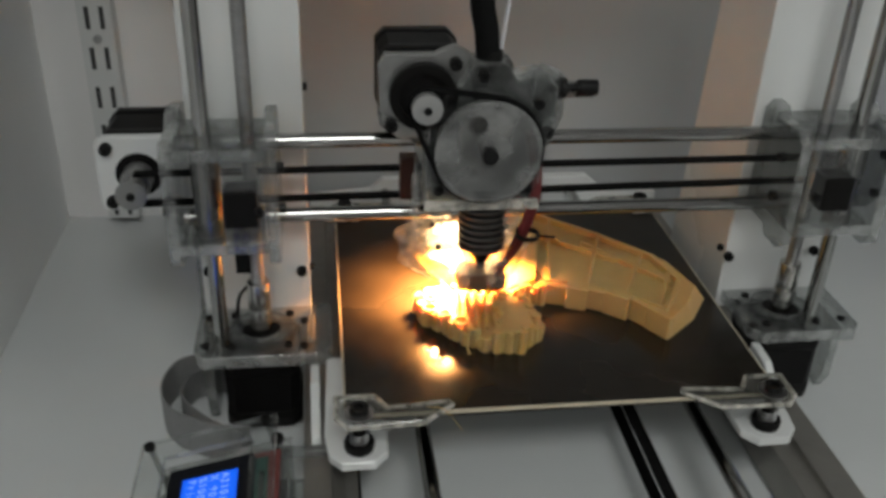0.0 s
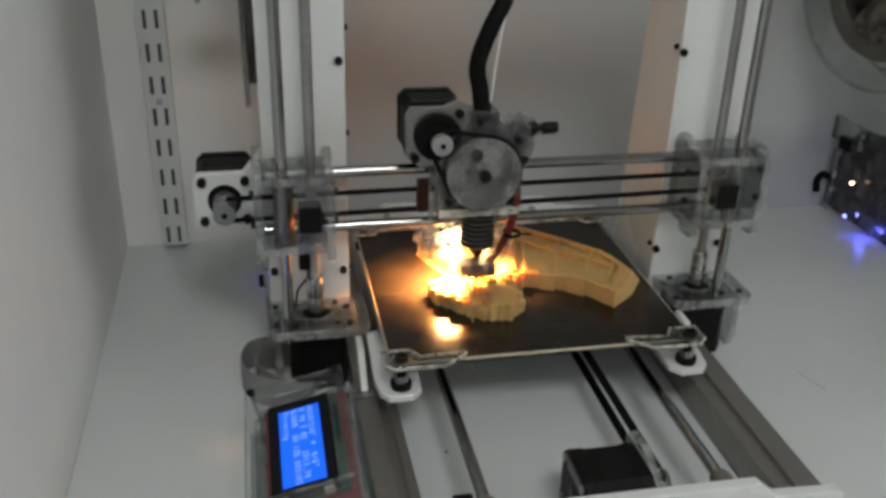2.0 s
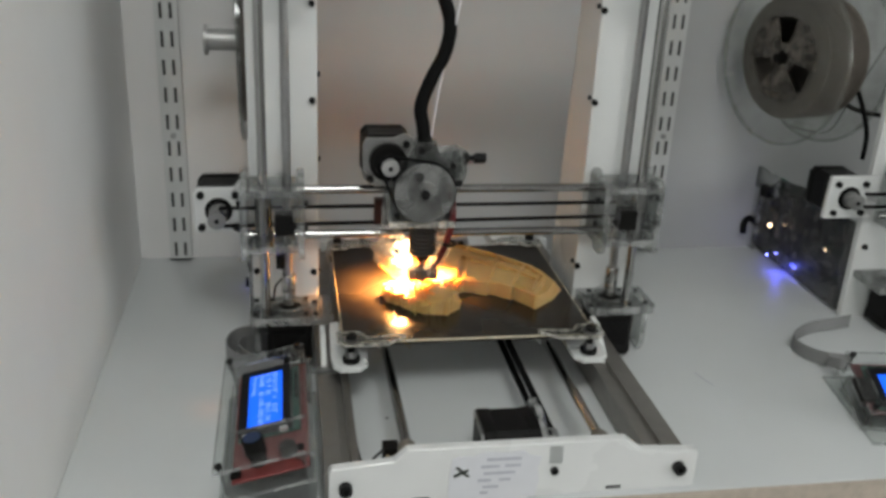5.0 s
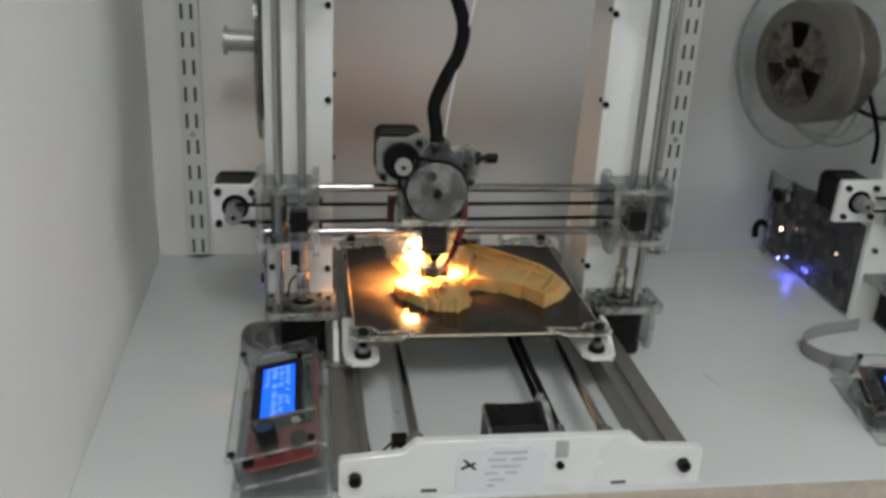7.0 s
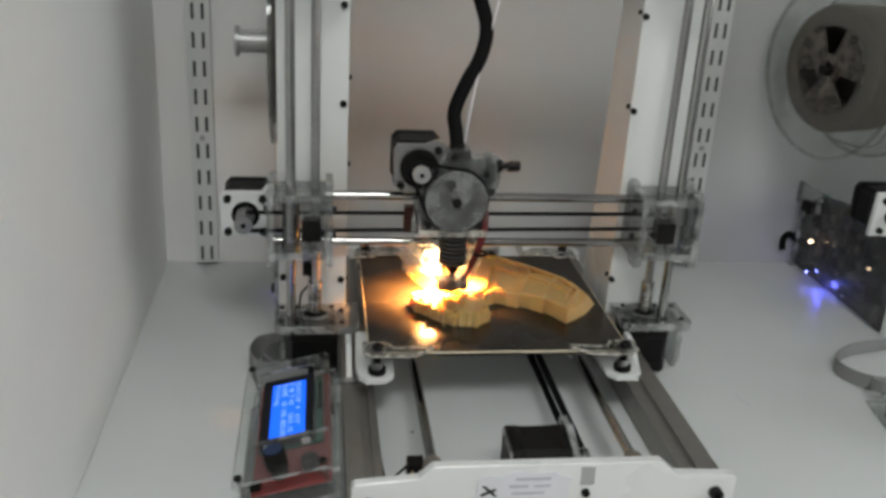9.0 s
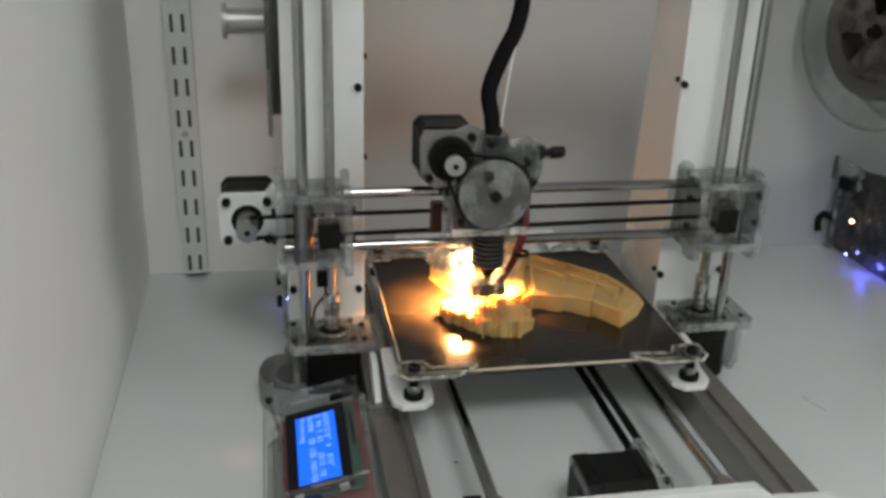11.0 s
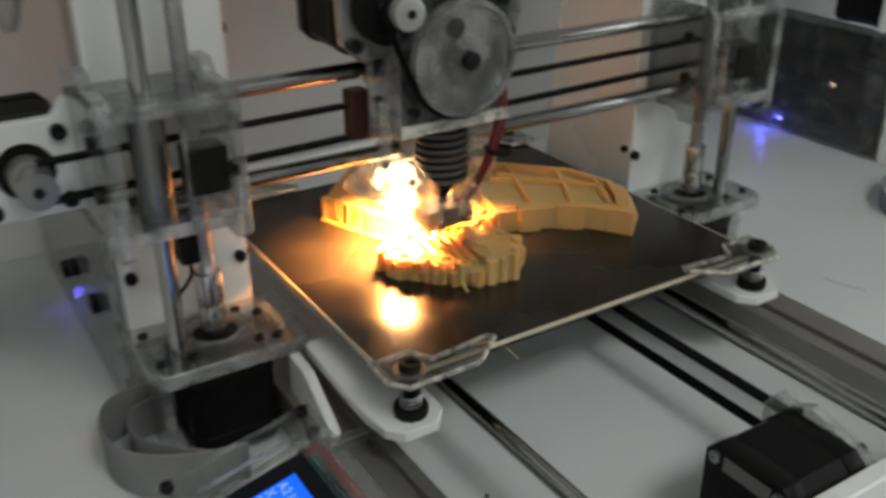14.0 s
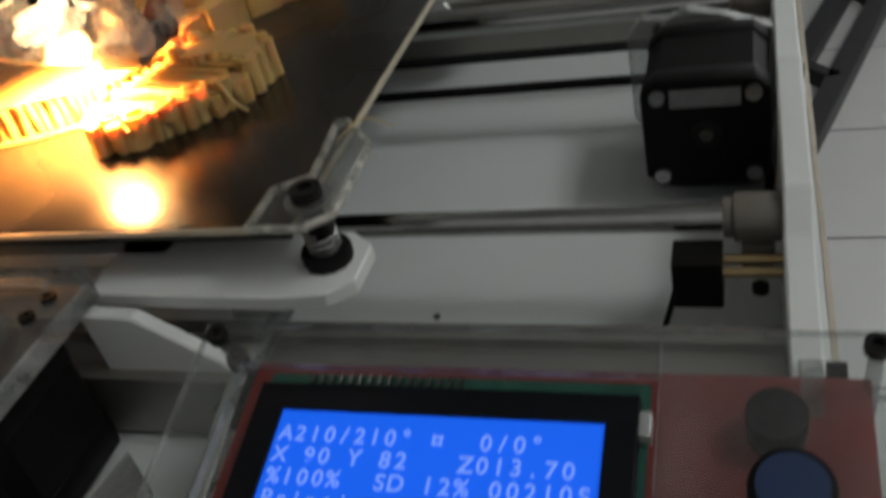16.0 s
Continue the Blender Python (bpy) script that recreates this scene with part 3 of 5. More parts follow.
for s, xc in ((1, BXL), (-1, BXR)):
    a = [(xc + s * 2, BYF + 72), (xc - s * 9, BYF + 70), (xc - s * 11, BYF + 6), (xc - s * 9, BYF - 9), (xc - s * 3, BYF - 16), (xc + s * 13, BYF - 16), (xc + s * 20, BYF - 8), (xc + s * 22, BYF + 72)]
    part("carriage_arm", slab(a, "z", 44, 49, 0.5), WHITE_ACRYLIC, bed, "white acrylic bed carrier arm", False)
    for y, d in ((BYF, -1), (BYB, 1)):
        bx, by = xc + s * 6, y + d * 5
        clip = [(xc - s * 5, y - d * 10), (xc - s * 5, y + d * 7), (xc + s * 1, y + d * 14), (xc + s * 36, y + d * 13), (xc + s * 52, y + d * 0), (xc + s * 50, y - d * 3), (xc + s * 20, y + d * 0.0), (xc + s * 14, y - d * 10)]
        if s < 0 or d > 0:
            clip = clip[::-1]
        c = part("corner_clip", slab(clip, "z", BZ + 0.3, BZ + 4.5, 0.5), CLIP, bed, "clear acrylic corner clip", False)
        edge = [rod((*clip[k], BZ + 2.6), (*clip[(k + 1) % 8], BZ + 2.6), 1.15, 8) for k in range(8)] + [ball((u, v, BZ + 2.6), 1.15) for u, v in clip]
        # pale rim painted along the outline as the lit clip edge
        part("clip_rim", joined(*edge), LIT_EDGE, c, "clip edge, paled for the light it catches")
        bolt(c, (bx, by, BZ + 5.2), (0, 0, 1), 4.6, 3.4)
        part("washer", ring((bx, by, 0), "z", 7.0, 3.0, BZ + 4.4, BZ + 5.2, 20), DULL_STEEL, c)
        part("knob", joined(rod((bx, by, 49), (bx, by, 54), 7.5, 12, bevel=0.8), rod((bx, by, 54), (bx, by, BZ), 3.2, 12)), BLACK_METAL, c, "black levelling nut")
        turns = [(bx + 4.6 * math.cos(k * 1.3), by + 4.6 * math.sin(k * 1.3), 53 + k * 0.42) for k in range(18)]
        part("spring", tube(turns, 0.6, 6), DULL_STEEL, c)
part("carriage_plate", box(BXL + 10, BXR - 10, -60, 70, 44, 49, 0.5), WHITE_ACRYLIC, bed, "white acrylic bed carrier plate", False)
for x in (-69, 81):
    for y in (-50, 55):
        part("linear_bearing", rod((x, y - 12, YZ), (x, y + 12, YZ), 7.4, 20, bevel=0.6), DULL_STEEL, bed)
part("loose_strand", tube([(-70, BYF - 1, BZ + 3), (-62, BYF - 8, BZ + 6), (-54, BYF - 14, BZ - 2)], 0.25, 5), FILAMENT, bed, "thin stray plastic strand")
part("bed_wire", tube([(100, 100, 60), (108, 120, 52), (112, 150, 36), (112, 180, 24)], 2.4, 8), RUBBER, bed)

# ---- Z axis, left and right ----
for s, zx, rx, tag in ((-1, -154.0, -174.5, "left"), (1, 156.0, 168.5, "right")):
    y = -24.0
    x0, x1 = (-190, -115) if s < 0 else (129, 197)
    zm = stepper(printer, (zx, y, 49), (0, 0, 1), 44, upright=(0, 1, 0))
    part("z_plate", slab([(x0, 2), (x0, -40), (x0 + 5, -49), (x1 - 5, -49), (x1, -42), (x1, 2)], "z", 49.4, 57, 0.6), CLEAR_EDGE, zm, "clear acrylic motor plate", False)
    part("collar", ring((zx, y, 0), "z", 18, 11, 57, 59.5), CLEAR_EDGE, zm, "clear acrylic bearing ring", False)
    part("hole_shadow", rod((zx, y, 56.9), (zx, y, 57.3), 11, 24), BLACK_METAL, zm)
    part("coupling", joined(rod((zx, y, 58), (zx, y, 73), 6.2, 20, bevel=0.7), rod((zx, y, 73), (zx, y, 74), 5.4, 20), rod((zx, y, 74), (zx, y, 90), 6.2, 20, bevel=0.7)), COUPLER, zm, "polished steel shaft coupling")
    for dx, dy in ((-15.5, -15.5), (15.5, -15.5), (-15.5, 15.5), (15.5, 15.5), (24, -17), (24, 8), (-30 if s < 0 else 32, -14), (-30 if s < 0 else 32, 14)):
        bolt(zm, (zx + dx * (1 if s < 0 else -1 if abs(dx) > 20 and dx < 30 else 1), y + dy, 57), (0, 0, 1), 2.4, 1.6)
    part("tab", box(zx - s * 28 - 1.8, zx - s * 28 + 1.8, -38, -14, 57, 60.5, 0.6), CLEAR_EDGE, zm, "", False)
    gx = -127 if s < 0 else 131
    part("gusset", slab([(-44, 1), (-98, 1), (-98, 12), (-86, 30), (-62, 47), (-44, 48)], "x", gx, gx + 5, 0.6), WHITE_ACRYLIC, zm, "white acrylic side gusset", False)
    bolt(zm, (gx if s < 0 else gx, -62, 17), (-1, 0, 0), 3.0, 3.5)
    bolt(zm, (gx, -90, 10), (-1, 0, 0), 3.0, 3.5)
    ox = x0 + 4 if s < 0 else x1 - 9
    part("side_tab", slab([(2, 2), (-30, 2), (-36, 14), (-36, 49), (2, 49)], "x", ox, ox + 5, 0.6), CLEAR_EDGE, zm, "clear acrylic side support", False)
    part("smooth_rod", rod((rx, -36, 49), (rx, -36, 356), 4, 20), STEEL, printer, "ground steel rod")
    screw = part("lead_screw", rod((zx, y, 80), (zx, y, 352), 3.6, 16), DULL_STEEL, printer, "threaded steel lead screw")
    thread = [(zx + 3.7 * math.cos(k * 1.05), y + 3.7 * math.sin(k * 1.05), 90 + k * 0.42) for k in range(620)]
    bm = bmesh.new()
    row = [(bm.verts.new((px, py, pz - 0.5)), bm.verts.new((zx + (px - zx) * 1.14, y + (py - y) * 1.14, pz)), bm.verts.new((px, py, pz + 0.5))) for px, py, pz in thread]
    for a, b in zip(row, row[1:]):
        bm.faces.new((a[0], b[0], b[1], a[1])), bm.faces.new((a[1], b[1], b[2], a[2]))
    part("thread", bm, DULL_STEEL, screw)

    # X end block riding on the rods
    ex0, ex1 = (-194.5, -139) if s < 0 else (131, 188)
    end = part("x_end", box(ex0 + 6, ex1 - 6, -50, -6, 172, 178, 0.6), CLEAR_EDGE, printer, "clear acrylic gantry end block", False)
    part("end_bottom_plate", box(ex0 + 6, ex1 - 6, -50, -6, 121, 127, 0.6), CLEAR_EDGE, end, "clear acrylic bottom plate", False)
    hump = [(-50, 116), (-44, 112), (-30, 112), (-26, 118), (-2, 118), (-2, 180), (-8, 186), (-18, 186), (-24, 180), (-44, 180), (-50, 174)]
    for xx in (ex0, ex1 - 6):
        deep = [(y + 17 if y > -4 else y, z) for y, z in hump] if xx < -190 else hump
        part("end_side_plate", slab(deep, "x", xx, xx + 6, 0.6), CLEAR_EDGE, end, "clear acrylic side plate", False)
        for z in (139, 162):
            bolt(end, (xx if xx < zx else xx + 6, -34, z), (-1 if xx < zx else 1, 0, 0), 2.8, 3)
    f0, f1 = (rx + 9, ex1 - 6) if s < 0 else (ex0 + 6, rx - 9)
    part("end_front_plate", box(f0, f1, -56, -50.5, 129, 176, 0.6), CLEAR, end, "clear acrylic front plate", False)
    part("long_bearing", joined(rod((rx, -36, 121), (rx, -36, 172), 7.5, 22, bevel=0.6), rod((rx, -36, 126), (rx, -36, 127.5), 7.7, 22), rod((rx, -36, 166), (rx, -36, 167.5), 7.7, 22)), BEARING, end, "steel linear bearing")
    part("nut_block", box(zx - 11, zx + 5, -57, -42, 140, 159, 0.8), BLACK_PLASTIC, end, "black plastic screw nut", False)
    bolt(end, (ex1 - 9 if s < 0 else ex0 + 9, -56, 149), (0, -1, 0), 2.6, 3)
# Z end switch hanging under the left block
zs = part("z_switch", box(-165, -157, -26, -14, 96, 108, 0.5), BLACK_PLASTIC, printer, "black micro switch", False)
part("switch_lever", tube([(-161, -26, 109), (-161, -30, 116), (-160, -28, 124)], 0.7, 6), STEEL, zs, "bent metal lever")
part("switch_wire", tube([(-160, -16, 96), (-158, -12, 84), (-166, -10, 72), (-168, -8, 60)], 1.0, 6), RUBBER, zs)

# small block added to carry the violet glow
part("violet_lit_cap", box(-165, -154, -26, -18, 110, 120.5, 0.8), VIOLET_LIT, zs, "translucent switch cap, coloured for the violet light on it", False)

# ---- X axis ----
XY = -14.0
for z in (168, 125):
    part("smooth_rod", rod((-188, XY, z), (193, XY, z), 4, 20), STEEL, printer, "ground steel rod")
part("x_belt", toothed_belt("b", ((-214, XY, 151), (178, XY, 153)), ((-214, XY, 134), (178, XY, 139)), 6, 1.6, (0, 1, 0)), RUBBER, printer, "black toothed rubber belt", False)
PY = 15.0
plate = part("x_motor_plate", slab([(-237, 119), (-188, 119), (-188, 166), (-196, 170), (-202, 162), (-235, 162), (-238, 158), (-238, 122)], "y", PY - 6, PY, 0.6), WHITE_ACRYLIC, printer, "white acrylic motor plate", False)
xm = stepper(plate, (-216, PY, 140.5), (0, -1, 0), 42)
part("plate_hole", rod((-216, PY - 6.4, 140.5), (-216, PY - 5.8, 140.5), 12.5, 28), BLACK_METAL, plate)
for dx in (-15.5, 15.5):
    for dz in (-15.5, 15.5):
        bolt(plate, (-216 + dx, PY - 6, 140.5 + dz), (0, -1, 0), 3.4, 3.6)
pulley(xm, (-216, PY - 7, 140.5), (0, -1, 0), 6.2, 27)
part("x_idler", joined(rod((178, XY - 6, 146), (178, XY + 6, 146), 7, 18), ring((178, 0, 146), "y", 9, 4, XY - 7, XY - 6), ring((178, 0, 146), "y", 9, 4, XY + 6, XY + 7)), DULL_STEEL, printer)
part("idler_plate", slab([(172, 128), (190, 128), (195, 133), (196.5, 140), (196.5, 170), (194, 178), (188, 182.5), (182, 182), (172, 170)], "y", -30, -24, 0.6), CLEAR_EDGE, printer, "clear acrylic idler plate", False)

# side panel of the electronics, seen nearly edge-on behind the left upright
side = part("electronics_panel", slab([(10, 4), (205, 4), (216, 14), (216, 60), (172, 100), (10, 104)], "x", -191.5, -188, 0.4), CLEAR_EDGE, printer, "clear acrylic electronics cover", False)
for y, z in ((86, 56), (44, 53), (120, 40)):
    part("connector", box(-196, -191.7, y - 5, y + 5, z - 3.5, z + 3.5, 0.6), BLACK_PLASTIC, side, "black plug", False)
part("indicator", ball((-186.5, 150, 6), 0.8), BLUE_LED, side, "lit blue indicator")
left_blue = bpy.data.lights.new("indicator_light", "POINT")
left_blue.energy, left_blue.color, left_blue.shadow_soft_size = 0.0012, (0.12, 0.12, 1.0), 0.003
lob = new("indicator_light", left_blue)
lob.location = (-0.198, 0.150, 0.009)

# ---- print head, riding on the X rods ----
GX, GZ = -36.0, 178.0
head = part("print_head", slab([(GX - 33, 138), (GX + 31, 138), (GX + 33, 196), (GX + 22, 206), (GX - 8, 208), (GX - 33, 200)], "y", -30, -24, 0.6), CLEAR_EDGE, printer, "clear acrylic print head carriage", False)
for z in (168, 125):
    for x in (GX - 16, GX + 16) if z > 150 else (GX,):
        part("linear_bearing", rod((x - 12, XY, z), (x + 12, XY, z), 7.4, 20, bevel=0.6), DULL_STEEL, head)
part("belt_clamp", box(GX - 40, GX - 30, -22, -12, 136, 160, 1.0), BROWN_CLAMP, head, "dark red-brown plastic belt clamp", False)
# drive motor high on the left
em = stepper(head, (GX - 31, -34, 202), (0, -1, 0), 40)
part("motor_flange", slab([(GX - 52, 186), (GX - 42, 178), (GX - 14, 182), (GX - 6, 196), (GX - 8, 222), (GX - 16, 226), (GX - 26, 222), (GX - 50, 222), (GX - 53, 216)], "y", -40, -34.4, 0.6), MOTOR_FACE, em, "pale grey motor flange", False)
part("boss", rod((GX - 31, -44, 202), (GX - 31, -40, 202), 16.5, 30, bevel=0.8), BLACK_METAL, em, "round black motor boss")
part("boss_ring", ring((GX - 31, 0, 202), "y", 16.6, 12, -46, -43.9), BLACK_PLASTIC, em)
for dx, dz in ((-15.5, -15.5), (15.5, 15.5)):
    bolt(em, (GX - 31 + dx, -40, 202 + dz), (0, -1, 0), 3.2, 3.4)
bolt(em, (GX - 46.5, -34.2, 217.5), (0, -1, 0), 1.8, 1.2, DULL_STEEL, "screw")
part("drive_pulley", joined(rod((GX - 31, -46, 202), (GX - 31, -57, 202), 5.4, 22), rod((GX - 31, -57, 202), (GX - 31, -63, 202), 7.4, 24, bevel=0.8),
                            rod((GX - 31, -63, 202), (GX - 31, -64, 202), 2.2, 10)), ALUMINIUM, em, "pale drive pulley")
# big clear gear wheel
G = (GX, 0, GZ)
wheel = part("gear_wheel", joined(ring(G, "y", 25.5, 9, -58, -52, 48), ring(G, "y", 26.6, 24.0, -59.2, -57.9, 48), ring(G, "y", 11, 4, -60, -50, 28)), WHEEL, head, "large clear acrylic gear wheel")
part("hub_bolt", rod((GX, -64, GZ), (GX, -50, GZ), 4.2, 16, bevel=0.8), BLACK_BOLT, wheel, "dark hub bolt")
part("pulley_bore", rod((GX - 31, -64.5, 202), (GX - 31, -63.9, 202), 2.0, 14), BLACK_BOLT, em)
for k, (r, mat) in enumerate(((4.2, WHEEL), (4.6, SMOKE), (4.6, WHEEL), (4.2, WHEEL), (4.2, WHEEL))):
    a = 0.7 + k * math.tau / 5
    part("wheel_hole", rod((GX + 15.5 * math.cos(a), -58.6, GZ + 15.5 * math.sin(a)), (GX + 15.5 * math.cos(a), -58.0, GZ + 15.5 * math.sin(a)), r, 18), mat, wheel)
# drive belt round pulley and wheel
a0, b0, ra, rb = Vector((GX - 31, 202)), Vector((GX, GZ)), 8.2, 27.2
d = b0 - a0
base_angle, open_angle = math.atan2(d.y, d.x), math.acos((ra - rb) / d.length)
loop = []
for k in range(9):
    t = base_angle + open_angle + (math.tau - 2 * open_angle) * k / 8
    loop.append((a0.x + ra * math.cos(t), -55, a0.y + ra * math.sin(t)))
for k in range(21):
    t = base_angle - open_angle + 2 * open_angle * k / 20
    loop.append((b0.x + rb * math.cos(t), -55, b0.y + rb * math.sin(t)))
part("drive_belt", tube(loop, 1.3, 8, closed=True, flat=2.0), RUBBER, head, "black toothed drive belt")
# clear body stacked behind the wheel
body_outline = [(GX - 30, 150), (GX + 28, 150), (GX + 30, 182), (GX + 34, 192), (GX + 34, 208), (GX + 26, 214), (GX + 14, 212), (GX + 8, 220), (GX - 8, 220), (GX - 12, 210), (GX - 28, 196)]
for y0, y1, m in ((-49, -44, CLEAR), (-43.5, -38, CLEAR_EDGE), (-37.5, -31, CLEAR)):
    part("body_plate", slab(body_outline, "y", y0, y1, 0.5), m, head, "clear acrylic body plate", False)
part("bottom_plate", box(GX - 30, GX + 29, -50, -16, 143, 149.5, 0.6), CLEAR, head, "clear acrylic bottom plate", False)
# pale strip painted as the light along the plate's front edge
part("plate_edge", box(GX - 30, GX + 29, -51.2, -50.1, 143.5, 149, 0.3), LIT_EDGE, head, "sawn plate edge, paled for the light it catches", False)
part("back_block", box(GX - 26, GX + 24, -37, -31.5, 152, 205, 0.8), CLEAR_EDGE, head, "dark drive housing", False)
for dx, z in ((-23, 155), (22, 155), (25, 200), (-3, 214)):
    bolt(head, (GX + dx, -49, z), (0, -1, 0), 2.6, 3)
# spring-loaded idler arm with thumbscrews
arm = part("idler_arm", slab([(GX + 22, 172), (GX + 33, 176), (GX + 39, 192), (GX + 38, 212), (GX + 28, 216), (GX + 22, 208)], "y", -46, -34, 0.8), CLEAR_EDGE, head, "clear acrylic idler arm", False)
for z, y in ((203, -38), (206, -44)):
    part("thumbscrew", joined(rod((GX + 30, y, z), (GX + 46, y, z), 2.0, 12), rod((GX + 36, y, z), (GX + 39, y, z), 5.2, 18, bevel=0.5),
                              rod((GX + 45, y, z), (GX + 55, y, z), 4.0, 16, bevel=0.8)), BLACK_BOLT, arm, "dark spring-loaded thumbscrew")
part("spring", tube([(GX + 39 + k * 0.45, -38 + 4 * math.cos(k * 1.3), 203 + 4 * math.sin(k * 1.3)) for k in range(15)], 0.6, 6), DULL_STEEL, arm)
bolt(arm, (GX + 31, -46, 184), (0, -1, 0), 3.2, 2.5)
# hot end: finned cooler, block, nozzle
NX, NY = GX + 4.0, -30.0
cooler = part("cooler_core", joined(rod((NX, NY, 112), (NX, NY, 143), 6.0, 20), rod((NX, NY, 102), (NX, NY, 112), 3.4, 20, r2=9.5)), BLACK_METAL, head, "black finned cooler")
for k in range(8):
    part("cooling_fin", rod((NX, NY, 112 + k * 3.9), (NX, NY, 114.2 + k * 3.9), 13.2, 28, bevel=0.3), COOLER, cooler)
part("throat", rod((NX, NY, 98), (NX, NY, 105), 3.0, 14), STEEL, head)
block = part("heater_block", box(NX - 13, NX + 14, NY - 8, NY + 8, 87, 97, 0.8), HEAT_BLOCK, head, "grey heater block", False)
part("heater_cartridge", rod((NX + 9, NY - 10.5, 92), (NX + 9, NY + 8, 92), 3.6, 16), BLACK_BOLT, block)
part("nozzle", joined(rod((NX, NY, 84.5), (NX, NY, 88), 3.8, 6), rod((NX, NY, 81), (NX, NY, 84.5), 0.7, 12, r2=3.2)), HEAT_BLOCK, block, "small metal nozzle")
for k in range(3):
    o = k * 2.4 - 2.4
    part("red_wire", tube([(GX + 23 + o * 0.5, -46, 184), (GX + 27 + o * 0.5, -46, 166), (GX + 27 + o * 0.5, -48, 146), (GX + 21 + o * 0.6, -46 + o * 0.3, 122), (NX + 13 + o * 0.5, NY - 8 + o, 105), (NX + 8, NY - 3 + o, 95)], 1.9, 8), RED_SLEEVE, head, "dark red sleeved wire")
part("cable_tie", joined(ring((GX + 24.5, -51, 0), "z", 6.4, 5.2, 127, 129.5, 18), rod((GX + 30, -52, 128), (GX + 38, -56, 129), 0.8, 6)), BLACK_PLASTIC, head)
# clear cooling duct arms either side of the hot end, glowing with the lamp tucked between the left pair
LEFT_ARM = [(-27, 143), (-16, 143), (-16, 139), (-19, 137), (-19, 128), (-13, 121), (-6, 111), (-3, 95), (-8, 91), (-24, 98), (-43, 110), (-41, 115), (-28, 121), (-24, 128), (-24, 137), (-27, 139)]
RIGHT_ARM = [(12, 143), (27, 143), (28, 120), (21, 102), (17, 92), (6, 92), (8, 103), (14, 117)]
for arm_outline, ys, s in ((LEFT_ARM, (-44, -39), -1), (LEFT_ARM, (-18, -13), -1), (RIGHT_ARM, (-44, -39), 1), (RIGHT_ARM, (-18, -13), 1)):
    arm_ = part("duct_arm", slab([(GX + u, v) for u, v in arm_outline], "y", *ys, 0.6), DUCT, head, "clear acrylic duct arm, lit from within", False)
    bolt(arm_, (GX - 21.5 if s < 0 else GX + 21, ys[0], 119 if s < 0 else 128), (0, -1, 0), 1.7, 1.5)
part("lamp_strip", box(GX - 36, GX - 32.5, -45, -40, 108, 160, 0.4), FROST, head, "clear acrylic strip", False)
part("lamp_strip", box(GX - 36, GX - 20, -16, -12, 104, 124, 0.4), FROST, head, "clear acrylic strip", False)
part("duct_floor", slab([(GX - 41, -38), (GX - 10, -38), (GX - 10, -19), (GX - 41, -19)], "z", 111, 113, 0.4), FROST, head, "clear acrylic duct plate", False)
LX, LY, LZ = GX - 12.0, -11.0, 109.0
lamp = part("work_lamp", joined(box(LX - 9, LX + 9, LY + 5, LY + 7, LZ - 4, LZ + 9, 0.5), box(LX - 3, LX + 3, LY + 5, LY + 8, LZ + 9, 143)), FROST, head, "small lamp lighting the print")
part("lamp_lens", joined(rod((LX, LY - 1, LZ - 4), (LX, LY - 1, LZ - 1), 12, 28, bevel=1.0), box(LX - 9, LX + 9, LY - 5, LY + 4.6, LZ - 1, LZ + 5, 2.0)), LAMP_GLOW, lamp, "glowing amber-white lens")
part("side_lens", box(GX + 10, GX + 20, -12, -6, 102, 112, 2), SIDE_GLOW, lamp, "glowing amber side lens")
lamp_light = bpy.data.lights.new("work_lamp_light", "AREA")
lamp_light.shape, lamp_light.size = "DISK", 0.014
lamp_light.spread = radians(130)
lamp_light.energy, lamp_light.color = 5.4, (1.0, 0.39, 0.095)
lo = new("work_lamp_light", lamp_light)
lo.location = (LX * MM, LY * MM, (LZ - 6) * MM)
side_light = bpy.data.lights.new("side_lamp_light", "AREA")
side_light.shape, side_light.size = "DISK", 0.008
side_light.spread = radians(100)
side_light.energy, side_light.color = 0.4, (1.0, 0.40, 0.10)
so = new("side_lamp_light", side_light)
so.matrix_world = look(((GX + 17) * MM, -9 * MM, 100.5 * MM), ((GX + 24) * MM, -14 * MM, BZ * MM))
# cable sleeve and filament going up
sleeve = [(GX + 1, -40, 212), (GX - 1, -40, 232), (GX - 3, -36, 250), (GX + 6, -30, 272), (GX + 18, -24, 294), (GX + 22, -20, 318), (GX + 14, -14, 345), (GX + 2, 0, 380), (GX - 4, 14, 420)]
part("cable_sleeve", tube(sleeve, 6.0, 12), RUBBER, head, "black ribbed cable sleeve")
part("filament_strand", tube([(GX + 6, -38, 214), (GX + 9, -36, 240), (GX + 16, -30, 280), (GX + 30, -20, 335), (GX + 44, 0, 400)], 0.95, 8), PAPER, head, "white filament strand")
part("guide_block", box(GX - 9, GX + 12, -46, -31, 210, 219, 1.0), SMOKE, head, "smoked filament guide", False)
part("guide_cap", rod((GX + 1, -40, 218), (GX + 1, -40, 224), 6.4, 18, bevel=0.6), BLACK_PLASTIC, head)

